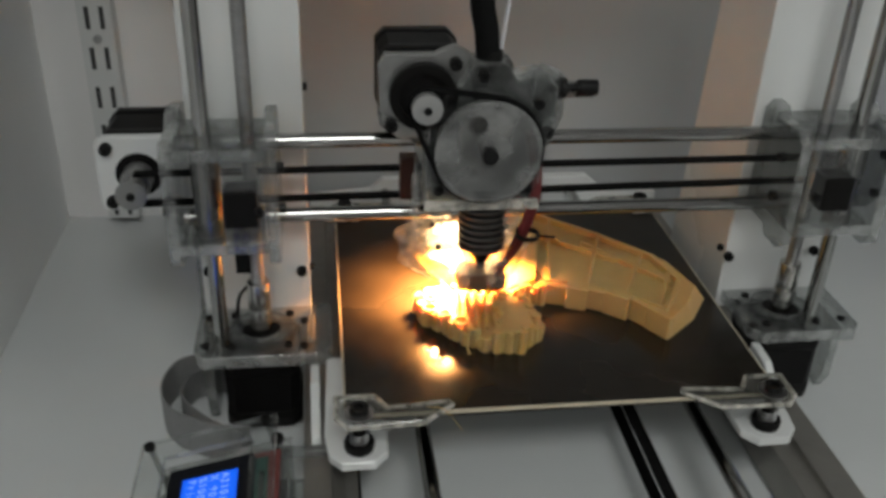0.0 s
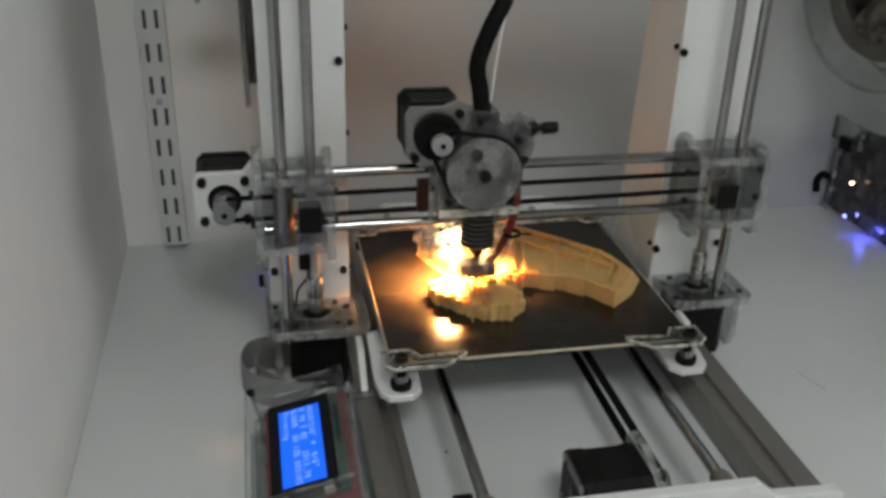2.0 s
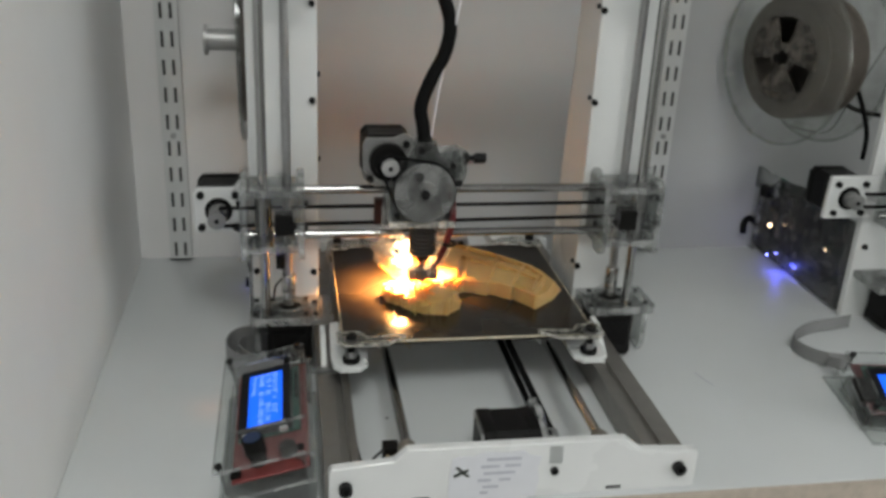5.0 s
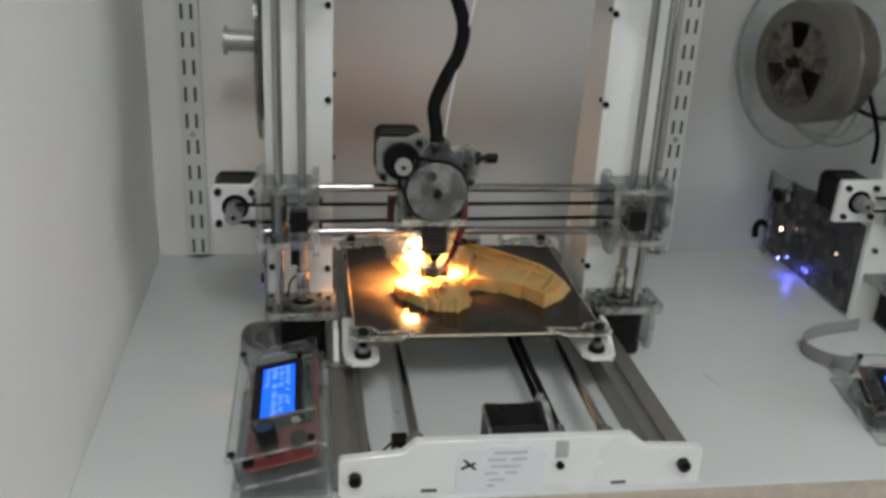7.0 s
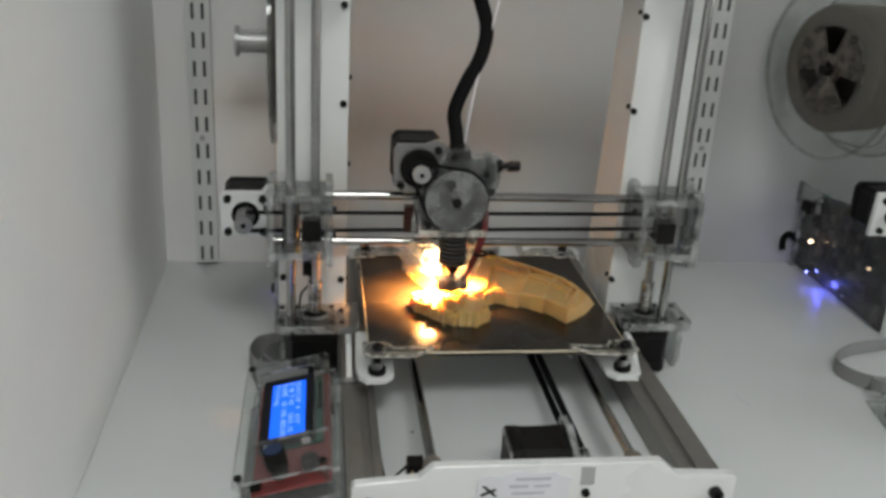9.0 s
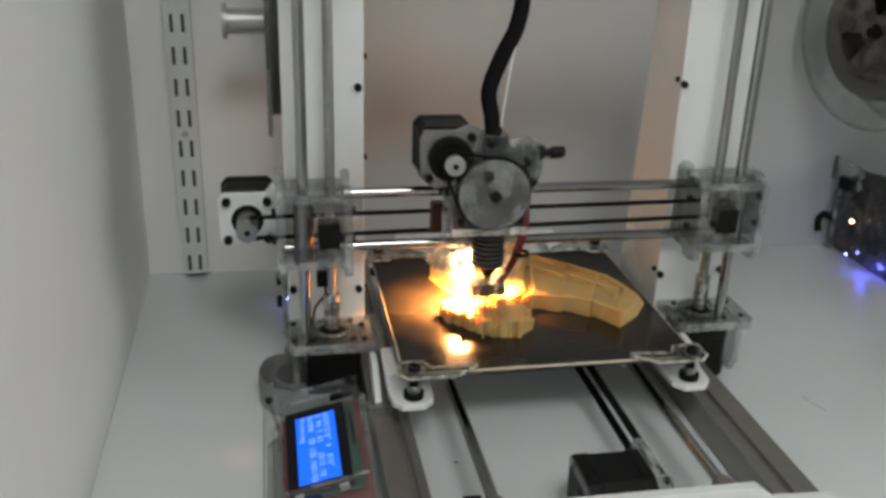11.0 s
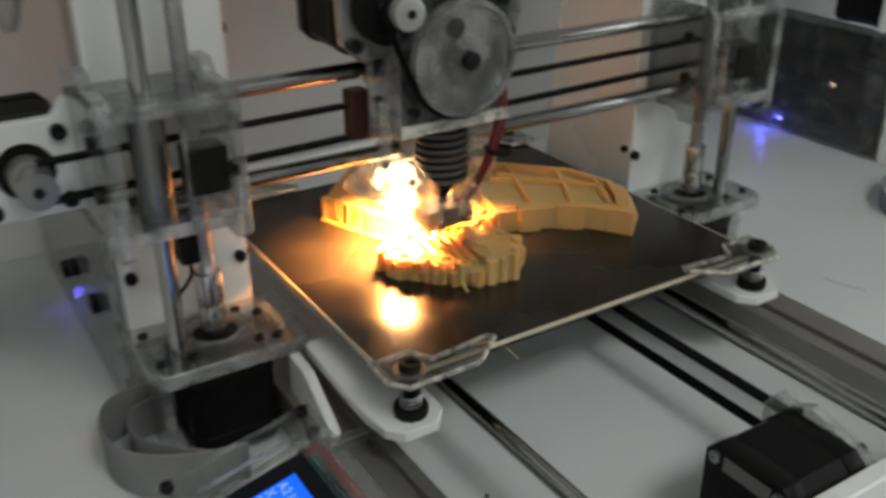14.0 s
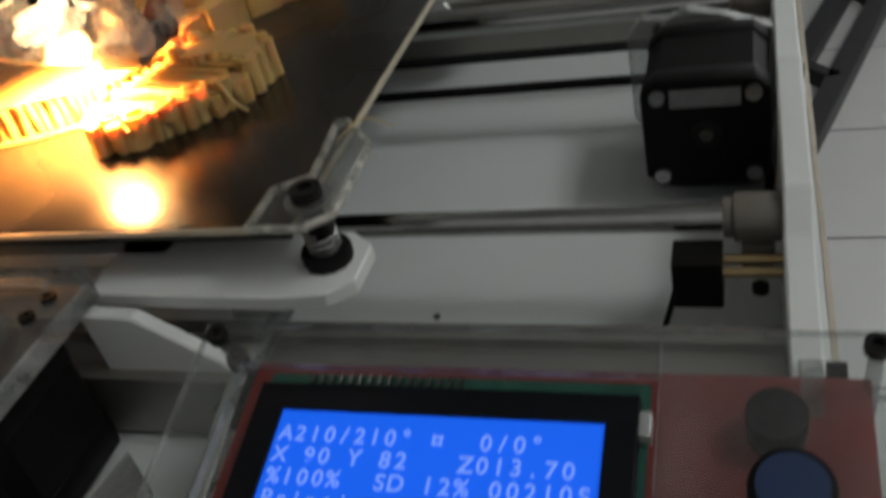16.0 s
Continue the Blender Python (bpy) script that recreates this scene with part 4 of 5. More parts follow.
# ---- printed pieces on the bed ----
DY = -1.0
low = [(-62, 50), (-14, 104), (30, 74), (64, 46), (99, 10), (107, -22), (92, -44), (71, -62), (54, -40), (33, -27), (10, -20), (-16, -26), (-36, -16)]
top = [(-60, 50), (-14, 99), (26, 66), (57, 38), (84, 8), (91, -20), (82, -38), (71, -52), (54, -36), (33, -24), (10, -17), (-15, -23), (-35, -14)]
low = [(x, y + DY) for x, y in low]
top = [(x, y + DY) for x, y in top]
big = thing("printed_part", 20, 20, BZ, "half-printed cream plastic crescent on the build plate", "printed part", "pieces being printed")
mid = [(0.55 * a + 0.45 * c, 0.55 * b + 0.45 * d) for (a, b), (c, d) in zip(low, top)]
part("shell", slab(low, "z", BZ + 0.05, BZ + 9, 0.0, mid), FILAMENT, big, "cream layered plastic base", False)
lobe = [top[0], top[1], (10, 66), (16, 30), (4, -16), (-15, -26), (-35, -18)]
part("lobe", slab(lobe, "z", BZ + 9, BZ + 14, 0.3), FILAMENT, big, "solid printed lobe", False)
spine = [(20, 24), (20, 24), (30, 40), (44, 24), (62, 0), (76, -20), (74, -30), (68, -38), (50, -18), (32, -4), (16, 6), (0, 0), (-20, 10)]
for i in list(range(1, 10)):
    j = i + 1
    inner = []
    for k in (j, i):
        v = Vector((spine[k][0] - top[k][0], spine[k][1] + DY - top[k][1]))
        v = v.normalized() * 3.0
        inner.append((top[k][0] + v.x, top[k][1] + v.y))
    part("rim_wall", slab([top[i], top[j], *inner], "z", BZ + 8.9, BZ + 14), FILAMENT, big, "", False)
# ragged walls


def ragged_wall(owner, name, a, b, height, wide, lean):
    """Uneven upright beads of plastic from a to b, with gaps of their own here and there."""
    a, b = Vector(a), Vector(b)
    at, length = 0.0, (b - a).length
    while at < length:
        r = random.uniform(*wide)
        p = a.lerp(b, min(1.0, (at + r) / length))
        dx, dy = random.uniform(-lean, lean), random.uniform(-lean, lean)
        tall = random.uniform(*height)
        bead = [(p.x + dx, p.y + dy, BZ + 0.3), (p.x + dx * 0.2, p.y + dy * 0.5, BZ + tall * 0.35), (p.x - dx * 0.5, p.y, BZ + tall * 0.7), (p.x, p.y, BZ + tall)]
        part(name, tube(bead, r, 9), FILAMENT, owner)
        at += 2 * r + random.choice((-0.6, -0.4, 0.0, 0.4, 1.1))


ragged_wall(big, "wall_rib", low[0], low[12], (13.3, 14.4), (1.3, 2.5), 0.8)
ragged_wall(big, "wall_rib", low[12], low[11], (13.0, 14.6), (1.3, 2.6), 1.0)
ragged_wall(big, "wall_rib", low[11], low[10], (12.5, 15.0), (1.6, 3.0), 1.2)
# thin brim at the foot of the lobe and a lip along its top edge
for i, j in ((0, 12), (12, 11)):
    (xa, ya), (xb, yb) = low[i], low[j]
    part("brim", tube([(xa - 2, ya - 1, BZ + 0.9), ((xa + xb) / 2 - 2.4, (ya + yb) / 2 - 1.6, BZ + 0.9), (xb - 1.6, yb - 2, BZ + 0.9)], 0.9, 8), FILAMENT, big, "thin first-layer brim")
    part("top_lip", tube([(xa, ya, BZ + 13.6), ((xa + xb) / 2 - 0.6, (ya + yb) / 2 - 0.5, BZ + 13.8), (xb, yb - 0.6, BZ + 13.6)], 1.0, 8), FILAMENT, big)
# stepped flat panels along the inner side of the crescent
for (xa, ya), (xb, yb), out, tall in (((10, -20), (21, -23), 0.5, 13.2), ((21, -23), (33, -27), 3.6, 14.6), ((33, -27), (42, -31), 0.8, 13.4), ((42, -31), (54, -40), 2.6, 15.0), ((54, -40), (62, -50), 0.2, 13.8), ((62, -50), (71, -62), 1.6, 14.4)):
    v = Vector((yb - ya, xa - xb)).normalized()
    face = [(xa + v.x * out, ya + DY + v.y * out), (xb + v.x * (out + 0.8), yb + DY + v.y * (out + 0.8)), (xb - v.x * 3, yb + DY - v.y * 3), (xa - v.x * 3, ya + DY - v.y * 3)]
    part("wall_panel", slab(face, "z", BZ + 0.05, BZ + tall, 0.5), FILAMENT, big, "", False)
# shallow infill closing most of the crescent's top
deck = [(0.93 * x + 0.07 * 40, 0.93 * y + 0.07 * 5) for x, y in (top[1], top[2], top[3], top[4], top[5], top[6], top[7], top[8], top[9], top[10])]
part("infill", slab(deck, "z", BZ + 8.9, BZ + 10.0), FILAMENT, big, "", False)
for (x0, y0), (x1, y1) in (((12, -16), (30, 62)), ((33, -22), (56, 36)), ((52, -34), (78, 14)), ((68, -48), (88, -8)), ((20, 40), (60, 6)), ((44, 30), (84, -22))):
    v = Vector((y1 - y0, x0 - x1)).normalized() * 1.1
    rib = [(x0 + v.x, y0 + v.y + DY), (x0 - v.x, y0 - v.y + DY), (x1 - v.x, y1 - v.y + DY), (x1 + v.x, y1 + v.y + DY)]
    part("top_rib", slab(rib, "z", BZ + 8.9, BZ + 13.4), FILAMENT, big, "", False)

s_low = [(-66, -22), (-62, -38), (-48, -52), (-36, -64), (-14, -68), (-2, -56), (-5, -34), (-22, -24), (-32, -18), (-50, -13)]
s_low = [(x, y + DY) for x, y in s_low]
small = thing("printed_part", -35, -40, BZ, "small cream comb-like print with ragged tube edges", "printed part", "pieces being printed")
part("shell", slab(s_low, "z", BZ + 0.05, BZ + 9, 0.4), FILAMENT, small, "cream plastic base", False)
for i in range(len(s_low)):
    ragged_wall(small, "wall_tube", s_low[i], s_low[(i + 1) % len(s_low)], (7.5, 12.5), (1.4, 3.2), 1.2)
for k in range(9):
    x = -46 + k * 4.8
    y0, y1 = -50 - min(k, 4) * 3.2 + DY, -18 - k * 1.9 + DY
    part("comb_strand", tube([(x, y0, BZ + 11), (x + 1.5, (y0 + y1) / 2, BZ + 12), (x + 4, y1, BZ + 11.5)], 1.2, 6), FILAMENT, small)
for x, y, r, z in ((-60, -38, 4.4, 12.4), (-53, -46, 3.8, 13.6), (-59, -27, 3.4, 11.8), (-45, -53, 4.6, 13.0), (-38, -60, 3.2, 12.2)):
    part("open_ring", ring((x, y + DY, 0), "z", r, r - 1.4, BZ + 6, BZ + z, 18), FILAMENT, small)
END = [(-27, -66), (-14, -68), (-4, -56), (-6, -37), (-18, -32), (-25, -44), (-22, -54)]
END = [(x, y + DY) for x, y in END]
part("end_lobe", slab(END, "z", BZ + 9, BZ + 14, 0.3), FILAMENT, small, "raised solid end", False)
for i in range(len(END)):
    ragged_wall(small, "wall_tube", END[i], END[(i + 1) % len(END)], (13.0, 17.0), (1.4, 2.9), 1.0)
part("curl", tube([(-58, -44, BZ + 11), (-60, -49, BZ + 13), (-56, -52, BZ + 14), (-52, -49, BZ + 13), (-54, -45, BZ + 12)], 0.8, 6), FILAMENT, small, "looped plastic curl")
part("curl", tube([(-40, -56, BZ + 12), (-41, -62, BZ + 11), (-43, -66, BZ + 5), (-42, -70, BZ + 1)], 0.7, 6), FILAMENT, small, "hanging plastic curl")


# ---- display unit ----
def display_unit(parent, m, name, board=RED_PCB):
    """A character display on a red board between clear plates; local x runs along the text, y up the text, z out of the face."""
    unit = part(name, turned(slab([(-71, -24.5), (75, -24.5), (75, 31), (-71, 31)], "z", -1.6, 0), m), board, parent, "red display board between clear plates", False)
    part("green_board", turned(box(-64, 30, -21.5, 26, 1.5, 3.2), m), GREEN_PCB, unit, "green display board", False)
    part("display_frame", turned(joined(box(-63, 28.5, 13.5, 20.5, 3.3, 8.2, 0.4), box(-63, 28.5, -20.5, -13.5, 3.3, 8.2, 0.4),
                                        box(-63, -55.5, -13.5, 13.5, 3.3, 8.2, 0.4), box(21.5, 28.5, -13.5, 13.5, 3.3, 8.2, 0.4)), m), BEZEL, unit, "black display frame", False)
    for y in (-14, 14):
        part("frame_tab", turned(box(28.4, 31.2, y - 3, y + 3, 3.4, 7.6, 0.5), m), TAB, unit, "bright metal frame tab", False)
    scr = part("screen", turned(box(-55.5, 21.5, -13.5, 13.5, 3.3, 7.2), m), LCD_BLUE, unit, "bright blue backlit screen", False)
    for k in range(16):
        part("header_pin", turned(box(-52 + k * 2.54, -51.2 + k * 2.54, 22.6, 25.2, 3.2, 5.2), m), STEEL, unit, "", False)
    k1 = part("encoder_knob", turned(joined(rod((58, -5, 0), (58, -5, 8), 6, 16), rod((58, -5, 8), (58, -5, 22), 7.8, 24, bevel=1.0)), m), BLACK_PLASTIC, unit, "black encoder knob with a blue cap")
    part("knob_top", turned(rod((58, -5, 22), (58, -5, 22.6), 6.4, 20), m), BLUE_KNOB, k1, "dull blue knob cap")
    part("buzzer", turned(joined(rod((56, 17, 0), (56, 17, 9), 6.2, 22, bevel=0.6), ring((56, 17, 0), "z", 2.2, 1.0, 9, 9.3, 14)), m), BLACK_PLASTIC, unit, "round black buzzer")
    part("reset_button", turned(joined(box(64, 71, -25, -18, 0, 4), rod((67.5, -21.5, 4), (67.5, -21.5, 6), 2, 12)), m), BLACK_PLASTIC, unit, "", False)
    cover = [(-80, -34), (80, -34), (80, 33), (33, 33), (33, -21.5), (-66.5, -21.5), (-66.5, 21.5), (32.9, 21.5), (32.9, 33), (-80, 33)]
    part("cover_plate", turned(slab(cover, "z", 12.5, 15), m), PLATE, unit, "clear acrylic cover", False)
    part("back_cover", turned(box(-80, 80, -34, 33, -12, -9, 0.4), m), PLATE, unit, "clear acrylic back cover", False)
    for x in (-75, 75):
        for y in (-29.5, 28.5):
            part("standoff", turned(rod((x, y, -9), (x, y, 12.5), 1.6, 10), m), CLEAR_EDGE, unit)
            bolt(unit, m @ Vector((x, y, 15)), (m.to_3x3() @ Vector((0, 0, 1))), 2.7, 2.6)
    part("card_slot", turned(box(-74, -50, -12, 12, -6, -2), m), DULL_STEEL, unit, "", False)
    return unit, scr


def lettering(scr, m, rows, size, x0, y0, step, pitch):
    """Character lines on a screen, one cell to a character, standing a hair above the face."""
    for k, words in enumerate(rows):
        line = bmesh.new()
        for j, c in enumerate(words):
            if c == " ":
                continue
            cu = bpy.data.curves.new("character", "FONT")
            cu.body, cu.size, cu.extrude, cu.align_x, cu.offset = c, size, 0.12, "CENTER", 0.06
            tmp = bpy.data.objects.new("tmp", cu)
            me = bpy.data.meshes.new_from_object(tmp)
            bpy.data.objects.remove(tmp)
            me.transform(Matrix.Translation((x0 + (j + 0.5) * pitch, y0 - k * step, 7.4)))
            line.from_mesh(me)
            bpy.data.meshes.remove(me)
        line.transform(m)
        part("character_line", line, LCD_TEXT, scr, "pale blue character line", False)


# text runs towards the front (-y), its top towards the printer (+x), face tilted up and to the left
tilt = radians(13)
ax, ay = Vector((0, -1, 0)), Vector((math.cos(tilt), 0, math.sin(tilt)))
az = ax.cross(ay)
DM = Matrix.Translation(Vector((-173.5, -182.5, 45.5)) - 7.0 * az) @ Matrix((ax, ay, az)).transposed().to_4x4()
unit, scr = display_unit(printer, DM, "display_unit")
lettering(scr, DM, ["A210/210° ¤  0/0°", "X 90 Y 82   Z013.70", "%100%  SD 12% 00210S", "Printing"], 5.5, -54.5, 5.6, 5.4, 3.75)
# clear base under the display, tied to the rail
part("unit_base", slab([(-207, -256), (-207, -96), (-200, -88), (-132, -88), (-132, -250), (-140, -258)], "z", 0.4, 4, 0.4), PLATE, unit, "clear acrylic base plate", False)
for y in (-246, -106):
    part("unit_leg", slab([(-200, 4), (-136, 4), (-136, 46), (-142, 46), (-200, 30)], "y", y - 2.5, y + 2.5, 0.4), CLEAR_EDGE, unit, "clear acrylic end support", False)
part("unit_link", joined(box(-146, -100, -98, -93, 26.5, 31, 0.4), box(-104, -100, -98, -78, 26.5, 31, 0.4)), CLEAR_EDGE, unit, "clear acrylic link bracket", False)
bolt(unit, (-143, -106, 46), (0, 0, 1), 3.0, 3)


def ribbon(parent, pts, z0, z1, name="ribbon_cable", ways=10):
    """A flat many-core cable standing on edge along a line on the table."""
    line = [Vector(p) for p in pts]
    n, path = len(line), []
    for i in range(n - 1):
        a, b, c, d = (line[min(max(i + k, 0), n - 1)] for k in (-1, 0, 1, 2))
        for s in range(8):
            t = s / 8
            path.append(0.5 * (2 * b + (c - a) * t + (2 * a - 5 * b + 4 * c - d) * t * t + (3 * b - a - 3 * c + d) * t ** 3))
    bm, rows = bmesh.new(), []
    for i, p in enumerate(path):
        ahead = path[min(i + 1, len(path) - 1)] - path[max(i - 1, 0)]
        side = Vector((ahead.y, -ahead.x, 0)).normalized()
        row = []
        for sign in (1, -1):
            order = range(2 * ways + 1) if sign > 0 else range(2 * ways, -1, -1)
            for k in order:
                bulge = 0.75 if k % 2 else 0.3
                row.append(bm.verts.new((p.x + sign * side.x * bulge, p.y + sign * side.y * bulge, z0 + p.z + (z1 - z0) * k / (2 * ways))))
        rows.append(row)
    for a, b in zip(rows, rows[1:]):
        for k in range(len(a)):
            j = (k + 1) % len(a)
            bm.faces.new((a[k], a[j], b[j], b[k]))
    bm.faces.new(rows[0]), bm.faces.new(rows[-1])
    bmesh.ops.recalc_face_normals(bm, faces=bm.faces[:])
    return part(name, bm, GREY_CABLE, parent, "grey flat ribbon cable loop")


ribbon(unit, [(-160, -72, 2), (-182, -66, 1), (-204, -50, 0), (-212, -28, 0), (-206, -6, 0), (-190, 1, 0), (-175, -7, 2)], 1.5, 26, ways=12)
ribbon(unit, [(-164, -74, 2), (-186, -58, 4), (-200, -36, 2), (-196, -14, 0), (-182, -8, 0), (-174, -14, 2)], 3, 23, ways=10)


# ---- filament spools ----
def spool(name, m, r, inner, width, label, wound=0.8):
    """A filament spool; its axis is local x, its centre the origin of m."""
    o = m.translation
    t = thing(name, o.x, o.y, o.z - r, label, "spool")
    for x in (-width / 2, width / 2 - 3):
        part("flange", turned(joined(ring((0, 0, 0), "x", r, inner * 0.92, x, x + 3, 56), ring((0, 0, 0), "x", r, r - 3, x - 0.6, x + 3.6, 56)), m), FLANGE, t, "clear plastic spool flange")
        part("hub", turned(ring((0, 0, 0), "x", 16, 8, x - 0.4, x + 3.4, 28), m), HUB, t, "plastic hub")
        for k in range(3):
            a = k * math.tau / 3 + 0.5
            arc = [(rr * math.cos(a + s * 0.11), rr * math.sin(a + s * 0.11)) for rr, steps in ((16, range(-6, 7)), (inner, range(6, -7, -1))) for s in steps]
            part("hub_web", turned(slab(arc, "x", x, x + 3), m), HUB, t, "brown translucent hub web", False)
    part("wound_filament", turned(ring((0, 0, 0), "x", r * wound, inner, -width / 2 + 3.2, width / 2 - 3.2, 48), m), WOUND, t, "wound greyish filament")
    part("core", turned(joined(rod((width / 2 - 6, 0, 0), (width / 2 - 4, 0, 0), inner - 0.5, 36), ring((0, 0, 0), "x", inner - 0.2, inner - 2.2, -width / 2 + 3.4, width / 2 - 6, 36)), m), CORE, t, "dark plastic spool core")
    for k in range(16):
        rr = r * wound + 0.1 + 0.5 * random.random()
        x = -width / 2 + 6 + k * (width - 12) / 15
        part("loose_turn", turned(tube([(x + 1.5 * math.sin(j), rr * math.cos(j * math.tau / 16), rr * math.sin(j * math.tau / 16)) for j in range(16)], 0.9, 5, closed=True), m), WOUND, t)
    part("axle", turned(rod((-width / 2 - 8, 0, 0), (width / 2 + 8, 0, 0), 5, 16), m), BLACK_PLASTIC, t)
    return t


sl = spool("filament_spool", Matrix.Translation((-166, 150, 272)), 100, 42, 62, "clear-flanged filament spool on a grey holder behind the frame")
part("holder_tube", joined(rod((-231, 150, 272), (-196, 150, 272), 11, 24), rod((-233, 150, 272), (-229, 150, 272), 15, 26, bevel=0.8)), ALUMINIUM, sl, "grey flanged holder tube")
part("holder_arm", box(-135, -132.4, 140, 160, 262, 282), WHITE_ACRYLIC, sl, "", False)

spool("filament_spool", Matrix.Translation((412, 140, 266)) @ Matrix.Rotation(radians(14), 4, "Z"), 96, 48, 62, "large clear-flanged spool of brownish filament above the second printer", 0.68)

# ---- the second printer, at the right end of the bench ----
second = thing("desktop_printer", 520, 0, 0, "second acrylic desktop printer, smoked electronics panel, blue indicator lights", "3d printer")
SF = 28.0
part("frame", slab([(448, 0), (505, 0), (505, 345), (760, 345), (760, 0), (822, 0), (822, 405), (448, 405)], "y", SF, SF + 8, 0.6), WHITE_ACRYLIC, second, "white acrylic gantry sheet", False)
panel = part("electronics_panel", slab([(38, 4), (235, 4), (248, 14), (248, 62), (200, 104), (150, 112), (38, 108)], "x", 446, 450, 0.5), SMOKE, second, "smoked acrylic electronics cover", False)
board = part("circuit_board", box(462, 464, 70, 225, 14, 100), GREEN_PCB, second, "dark circuit board with indicator lights", False)
for y0, y1, z0, z1, d in ((78, 92, 20, 40, 14), (115, 140, 55, 80, 10), (150, 180, 20, 50, 12), (185, 215, 60, 88, 12), (120, 135, 22, 40, 8)):
    part("component", box(462 - d, 462, y0, y1, z0, z1, 0.6), BLACK_PLASTIC, board, "", False)
part("fan", joined(ring((0, 160, 75), "x", 20, 17, 450.5, 460, 28), rod((452, 160, 75), (460, 160, 75), 8, 18)), BLACK_PLASTIC, board, "small black fan")
for x, y, z, m in ((457, 146, 8.5, BLUE_LED), (448.5, 180, 14, BLUE_LED), (446, 196, 6, BLUE_LED), (461, 99, 51, WARM_LED), (436, 184, 50.5, WARM_LED)):
    part("indicator", ball((x, y, z), 1.1 if x in (448.5, 446) else 1.8), m, board, "lit indicator")
blue = bpy.data.lights.new("blue_indicator_light", "POINT")
blue.energy, blue.color, blue.shadow_soft_size = 0.02, (0.1, 0.12, 1.0), 0.003
ob = new("blue_indicator_light", blue)
ob.location = (0.436, 0.150, 0.010)
part("side_clear", slab([(225, 2), (262, 2), (262, 84), (244, 92), (225, 80)], "x", 440, 445, 0.5), CLEAR, second, "clear acrylic side plate", False)
part("side_clear", box(438, 444, 190, 240, 84, 110, 0.6), CLEAR, second, "clear acrylic bracket", False)
part("bracket_block", box(436, 446, 205, 222, 78, 92, 1.0), BLACK_PLASTIC, second, "", False)
part("cable_end", tube([(446, 232, 34), (438, 238, 40), (430, 236, 34), (428, 230, 22)], 4.0, 10), RUBBER, second, "black cable end")
# X motor of the second printer
plate2 = part("x_motor_plate", slab([(397, 120), (452, 120), (452, 166), (399, 165)], "y", SF - 8, SF - 2, 0.6), WHITE_ACRYLIC, second, "white acrylic motor plate", False)
xm2 = stepper(plate2, (422, SF - 2, 142), (0, -1, 0), 42)
part("plate_hole", rod((422, SF - 8.4, 142), (422, SF - 7.8, 142), 12.5, 28), BLACK_METAL, plate2)
for dx in (-15.5, 15.5):
    for dz in (-15.5, 15.5):
        bolt(plate2, (422 + dx, SF - 8, 142 + dz), (0, -1, 0), 3.2, 3.4)
pulley(xm2, (422, SF - 9, 142), (0, -1, 0), 6.2, 15)
part("x_belt", toothed_belt("b", ((435, SF - 16, 149), (800, SF - 16, 149)), ((435, SF - 16, 135), (800, SF - 16, 135)), 6, 1.6, (0, 1, 0)), RUBBER, second, "", False)
for z in (168, 125):
    part("smooth_rod", rod((455, SF - 14, z), (820, SF - 14, z), 4, 16), STEEL, second)
for x in (476, 500):
    part("z_rod", rod((x, SF - 30, 50), (x, SF - 30, 350), 4, 16), STEEL, second)
part("x_end", slab([(456, 116), (516, 116), (516, 180), (456, 180)], "y", SF - 50, SF - 6, 0.6), CLEAR, second, "clear acrylic gantry end block", False)
part("nut_block", box(468, 486, SF - 40, SF - 12, 138, 158, 0.8), BLACK_PLASTIC, second, "", False)
bolt(second, (458, SF, 84), (0, -1, 0), 3, 3)
z2 = stepper(second, (492, SF - 24, 49), (0, 0, 1), 44, upright=(0, 1, 0))
part("z_plate", box(452, 528, SF - 49, SF, 49.4, 57, 0.6), CLEAR_EDGE, z2, "clear acrylic motor plate", False)
part("gusset", slab([(SF - 44, 1), (SF - 98, 1), (SF - 98, 12), (SF - 62, 47), (SF - 44, 48)], "x", 520, 525, 0.6), WHITE_ACRYLIC, z2, "", False)
for x0, x1 in ((505, 532), (755, 786)):
    part("base_rail", box(x0, x1, -200, 230, 2, 26, 0.6), ALUMINIUM, second, "grey aluminium profile rail", False)
bed2 = part("print_bed", box(538, 760, -60, 150, 60, 66, 0.5), BED_GLASS, second, "black coated build plate", False)
part("carriage_plate", box(545, 752, -40, 120, 44, 49, 0.5), WHITE_ACRYLIC, bed2, "", False)
part("front_plate", box(500, 790, -208, -200, 0, 40, 0.7), WHITE_ACRYLIC, second, "white acrylic front plate", False)
head2 = part("print_head", box(630, 690, SF - 60, SF - 24, 140, 215, 2), CLEAR_EDGE, second, "clear acrylic print head", False)
part("hot_end", joined(*[rod((660, SF - 30, 106 + k * 4.2), (660, SF - 30, 108.2 + k * 4.2), 11, 20) for k in range(8)], rod((660, SF - 30, 84), (660, SF - 30, 140), 5, 12)), BLACK_METAL, head2, "black finned cooler")
part("loop_lead", tube([(455, 60, 172), (456, 66, 205), (452, 100, 250), (446, 128, 262), (446, 138, 240), (470, 120, 214), (520, 110, 205)], 2.6, 8), RUBBER, second, "looped black cable")
part("side_tube", tube([(520, 80, 380), (505, 120, 300), (488, 150, 220), (470, 150, 182), (452, 160, 176), (430, 172, 180)], 1.2, 6), CLEAR_EDGE, second, "thin clear feed tube")

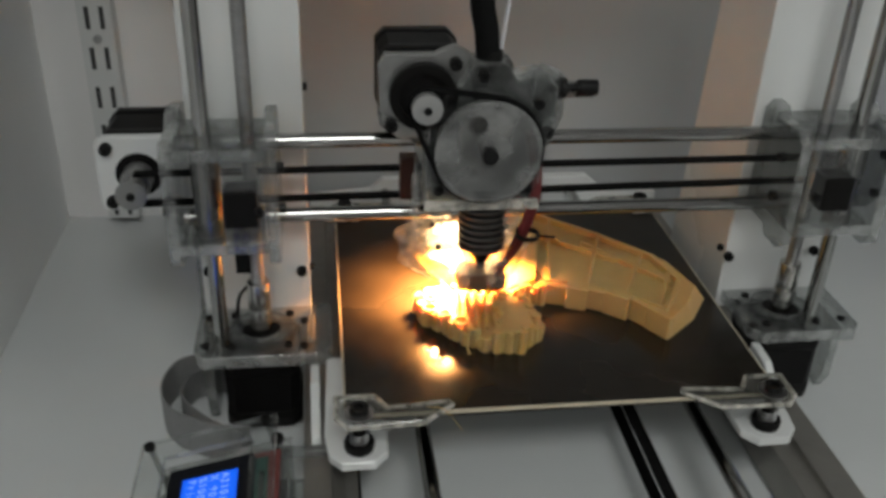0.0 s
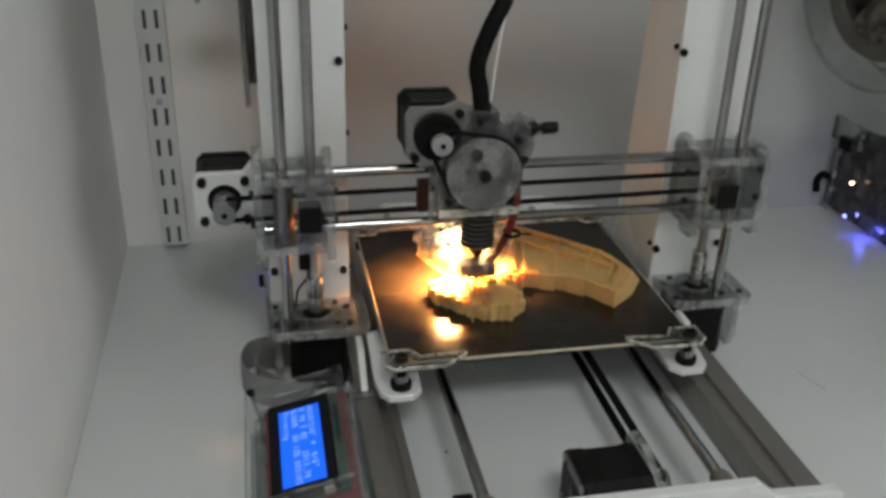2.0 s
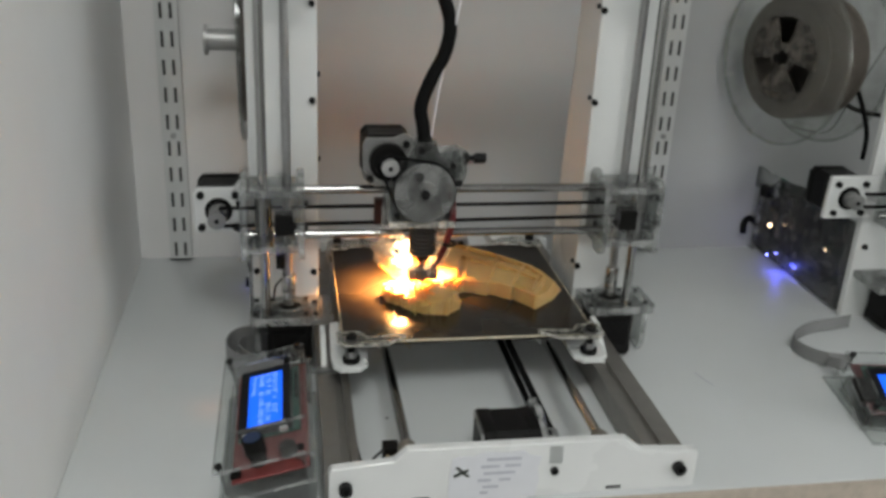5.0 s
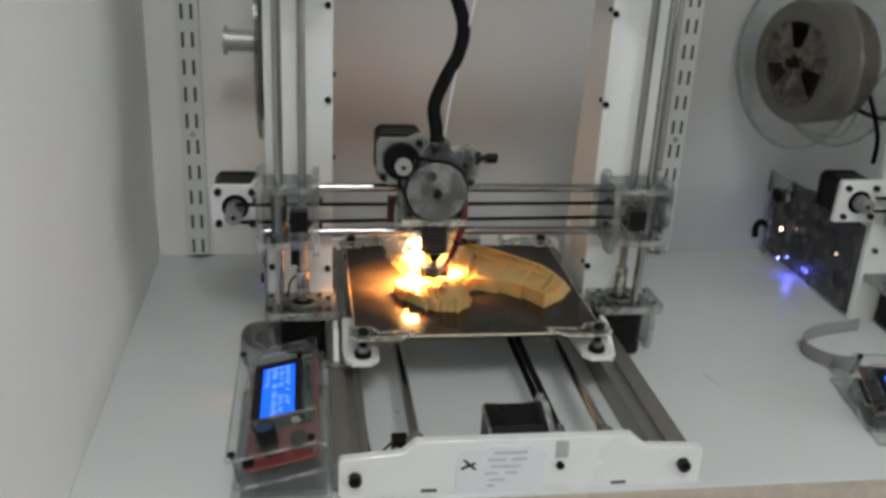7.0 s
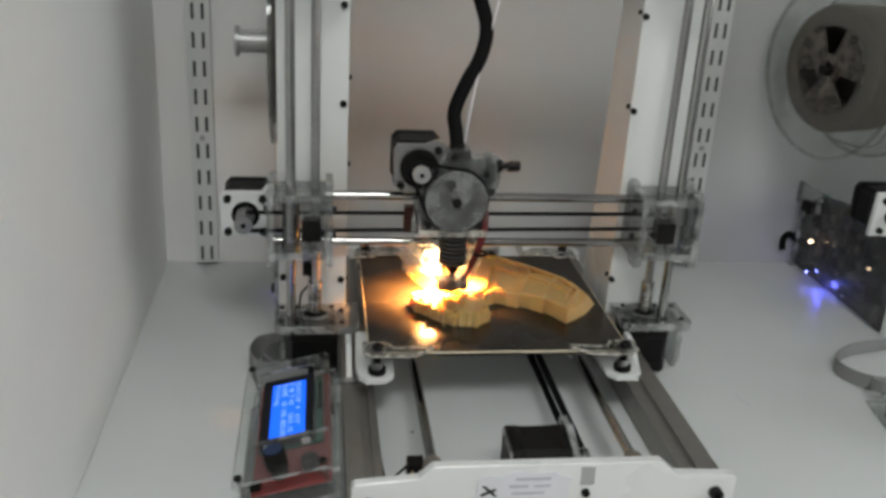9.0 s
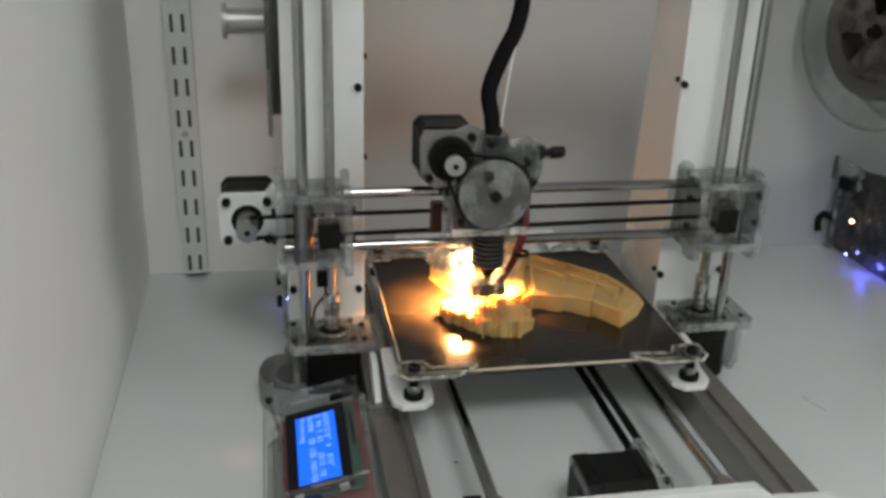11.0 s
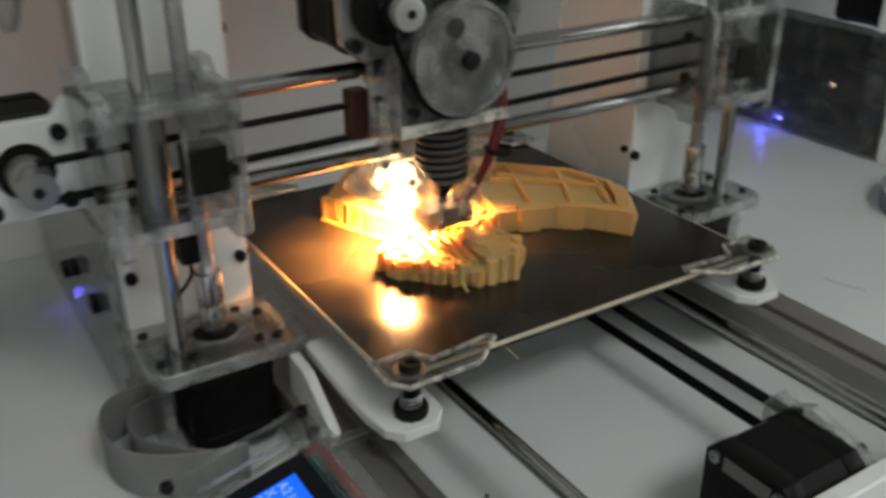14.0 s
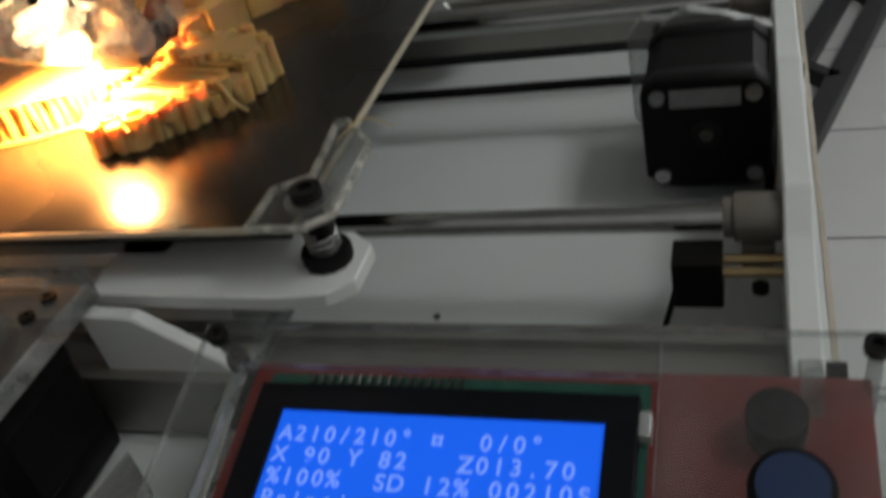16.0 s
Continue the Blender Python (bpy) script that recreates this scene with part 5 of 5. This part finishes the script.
# its display, standing at the front of it
ax2 = Vector((0.99, -0.13, 0)).normalized()
up2 = Vector((0.121, 0.92, 0.37)).normalized()
az2 = ax2.cross(up2)
D2 = Matrix.Translation((418, -174, 25)) @ Matrix((ax2, up2, az2)).transposed().to_4x4()
unit2, scr2 = display_unit(second, D2, "display_unit", DARK_RED)
part("unit_base", slab([(334, -212), (352, -100), (504, -120), (494, -236)], "z", 0.4, 4, 0.4), PLATE, unit2, "clear acrylic base plate", False)
part("card_reader", turned(box(-77, -60, -13, 11, 0.3, 6.5, 0.5), D2), BLACK_PLASTIC, unit2, "dark card reader", False)
for x in (-70, 66):
    part("unit_leg", turned(slab([(-30, -26), (28, -34), (28, -12), (-30, -12)], "x", x, x + 4, 0.3), D2), PLATE, unit2, "clear acrylic end support", False)
ribbon(unit2, [(442, 2, 0), (424, -2, 0), (386, -12, 0), (358, -32, 0), (352, -54, 0), (366, -76, 0), (392, -88, 2)], 1, 16, ways=10)
ribbon(unit2, [(380, -84, 0), (366, -86, 4), (358, -96, 8), (364, -106, 10), (374, -104, 10)], 3, 15, ways=8)

# ---- dark stand base and a loose cable on the floor beyond the bench edge ----
FZ = -740.0
stand = thing("floor_stand", 1400, -380, FZ, "dark grey steel stand base with two parallel feet on the tiles", "stand")


def foot(x0, y0, x1, y1, wide):
    a, b = Vector((x0, y0)), Vector((x1, y1))
    n = Vector((a.y - b.y, b.x - a.x)).normalized() * wide / 2
    return slab([tuple(a + n), tuple(b + n), tuple(b - n), tuple(a - n)], "z", FZ + 0.2, FZ + 36, 2.0)


part("foot", foot(1000, -262, 1790, -508, 42), STAND_GREY, stand, "dark steel foot bar", False)
part("foot", foot(1290, -262, 1880, -446, 42), STAND_GREY, stand, "dark steel foot bar", False)
part("cross_bar", foot(1395, -385, 1470, -318, 26), STAND_GREY, stand, "dark steel cross bar", False)
part("cross_bar", foot(1740, -492, 1850, -437, 26), STAND_GREY, stand, "dark steel cross bar", False)
for x, y in ((1022, -269), (1312, -269)):
    part("end_cap", box(x - 24, x - 16, y - 14, y + 22, FZ + 3, FZ + 33, 2), BLACK_PLASTIC, stand, "black plastic end cap", False)
lead = thing("floor_cable", 1600, -280, FZ, "thin grey cable lying loose on the floor tiles", "cable")
part("cord", tube([(1860, -222, FZ + 4.5), (1740, -238, FZ + 4.5), (1640, -254, FZ + 4.5), (1585, -276, FZ + 4.5), (1572, -310, FZ + 4.5), (1577, -356, FZ + 4.5)], 4.0, 8), STAND_GREY, lead, "grey rubber cord")
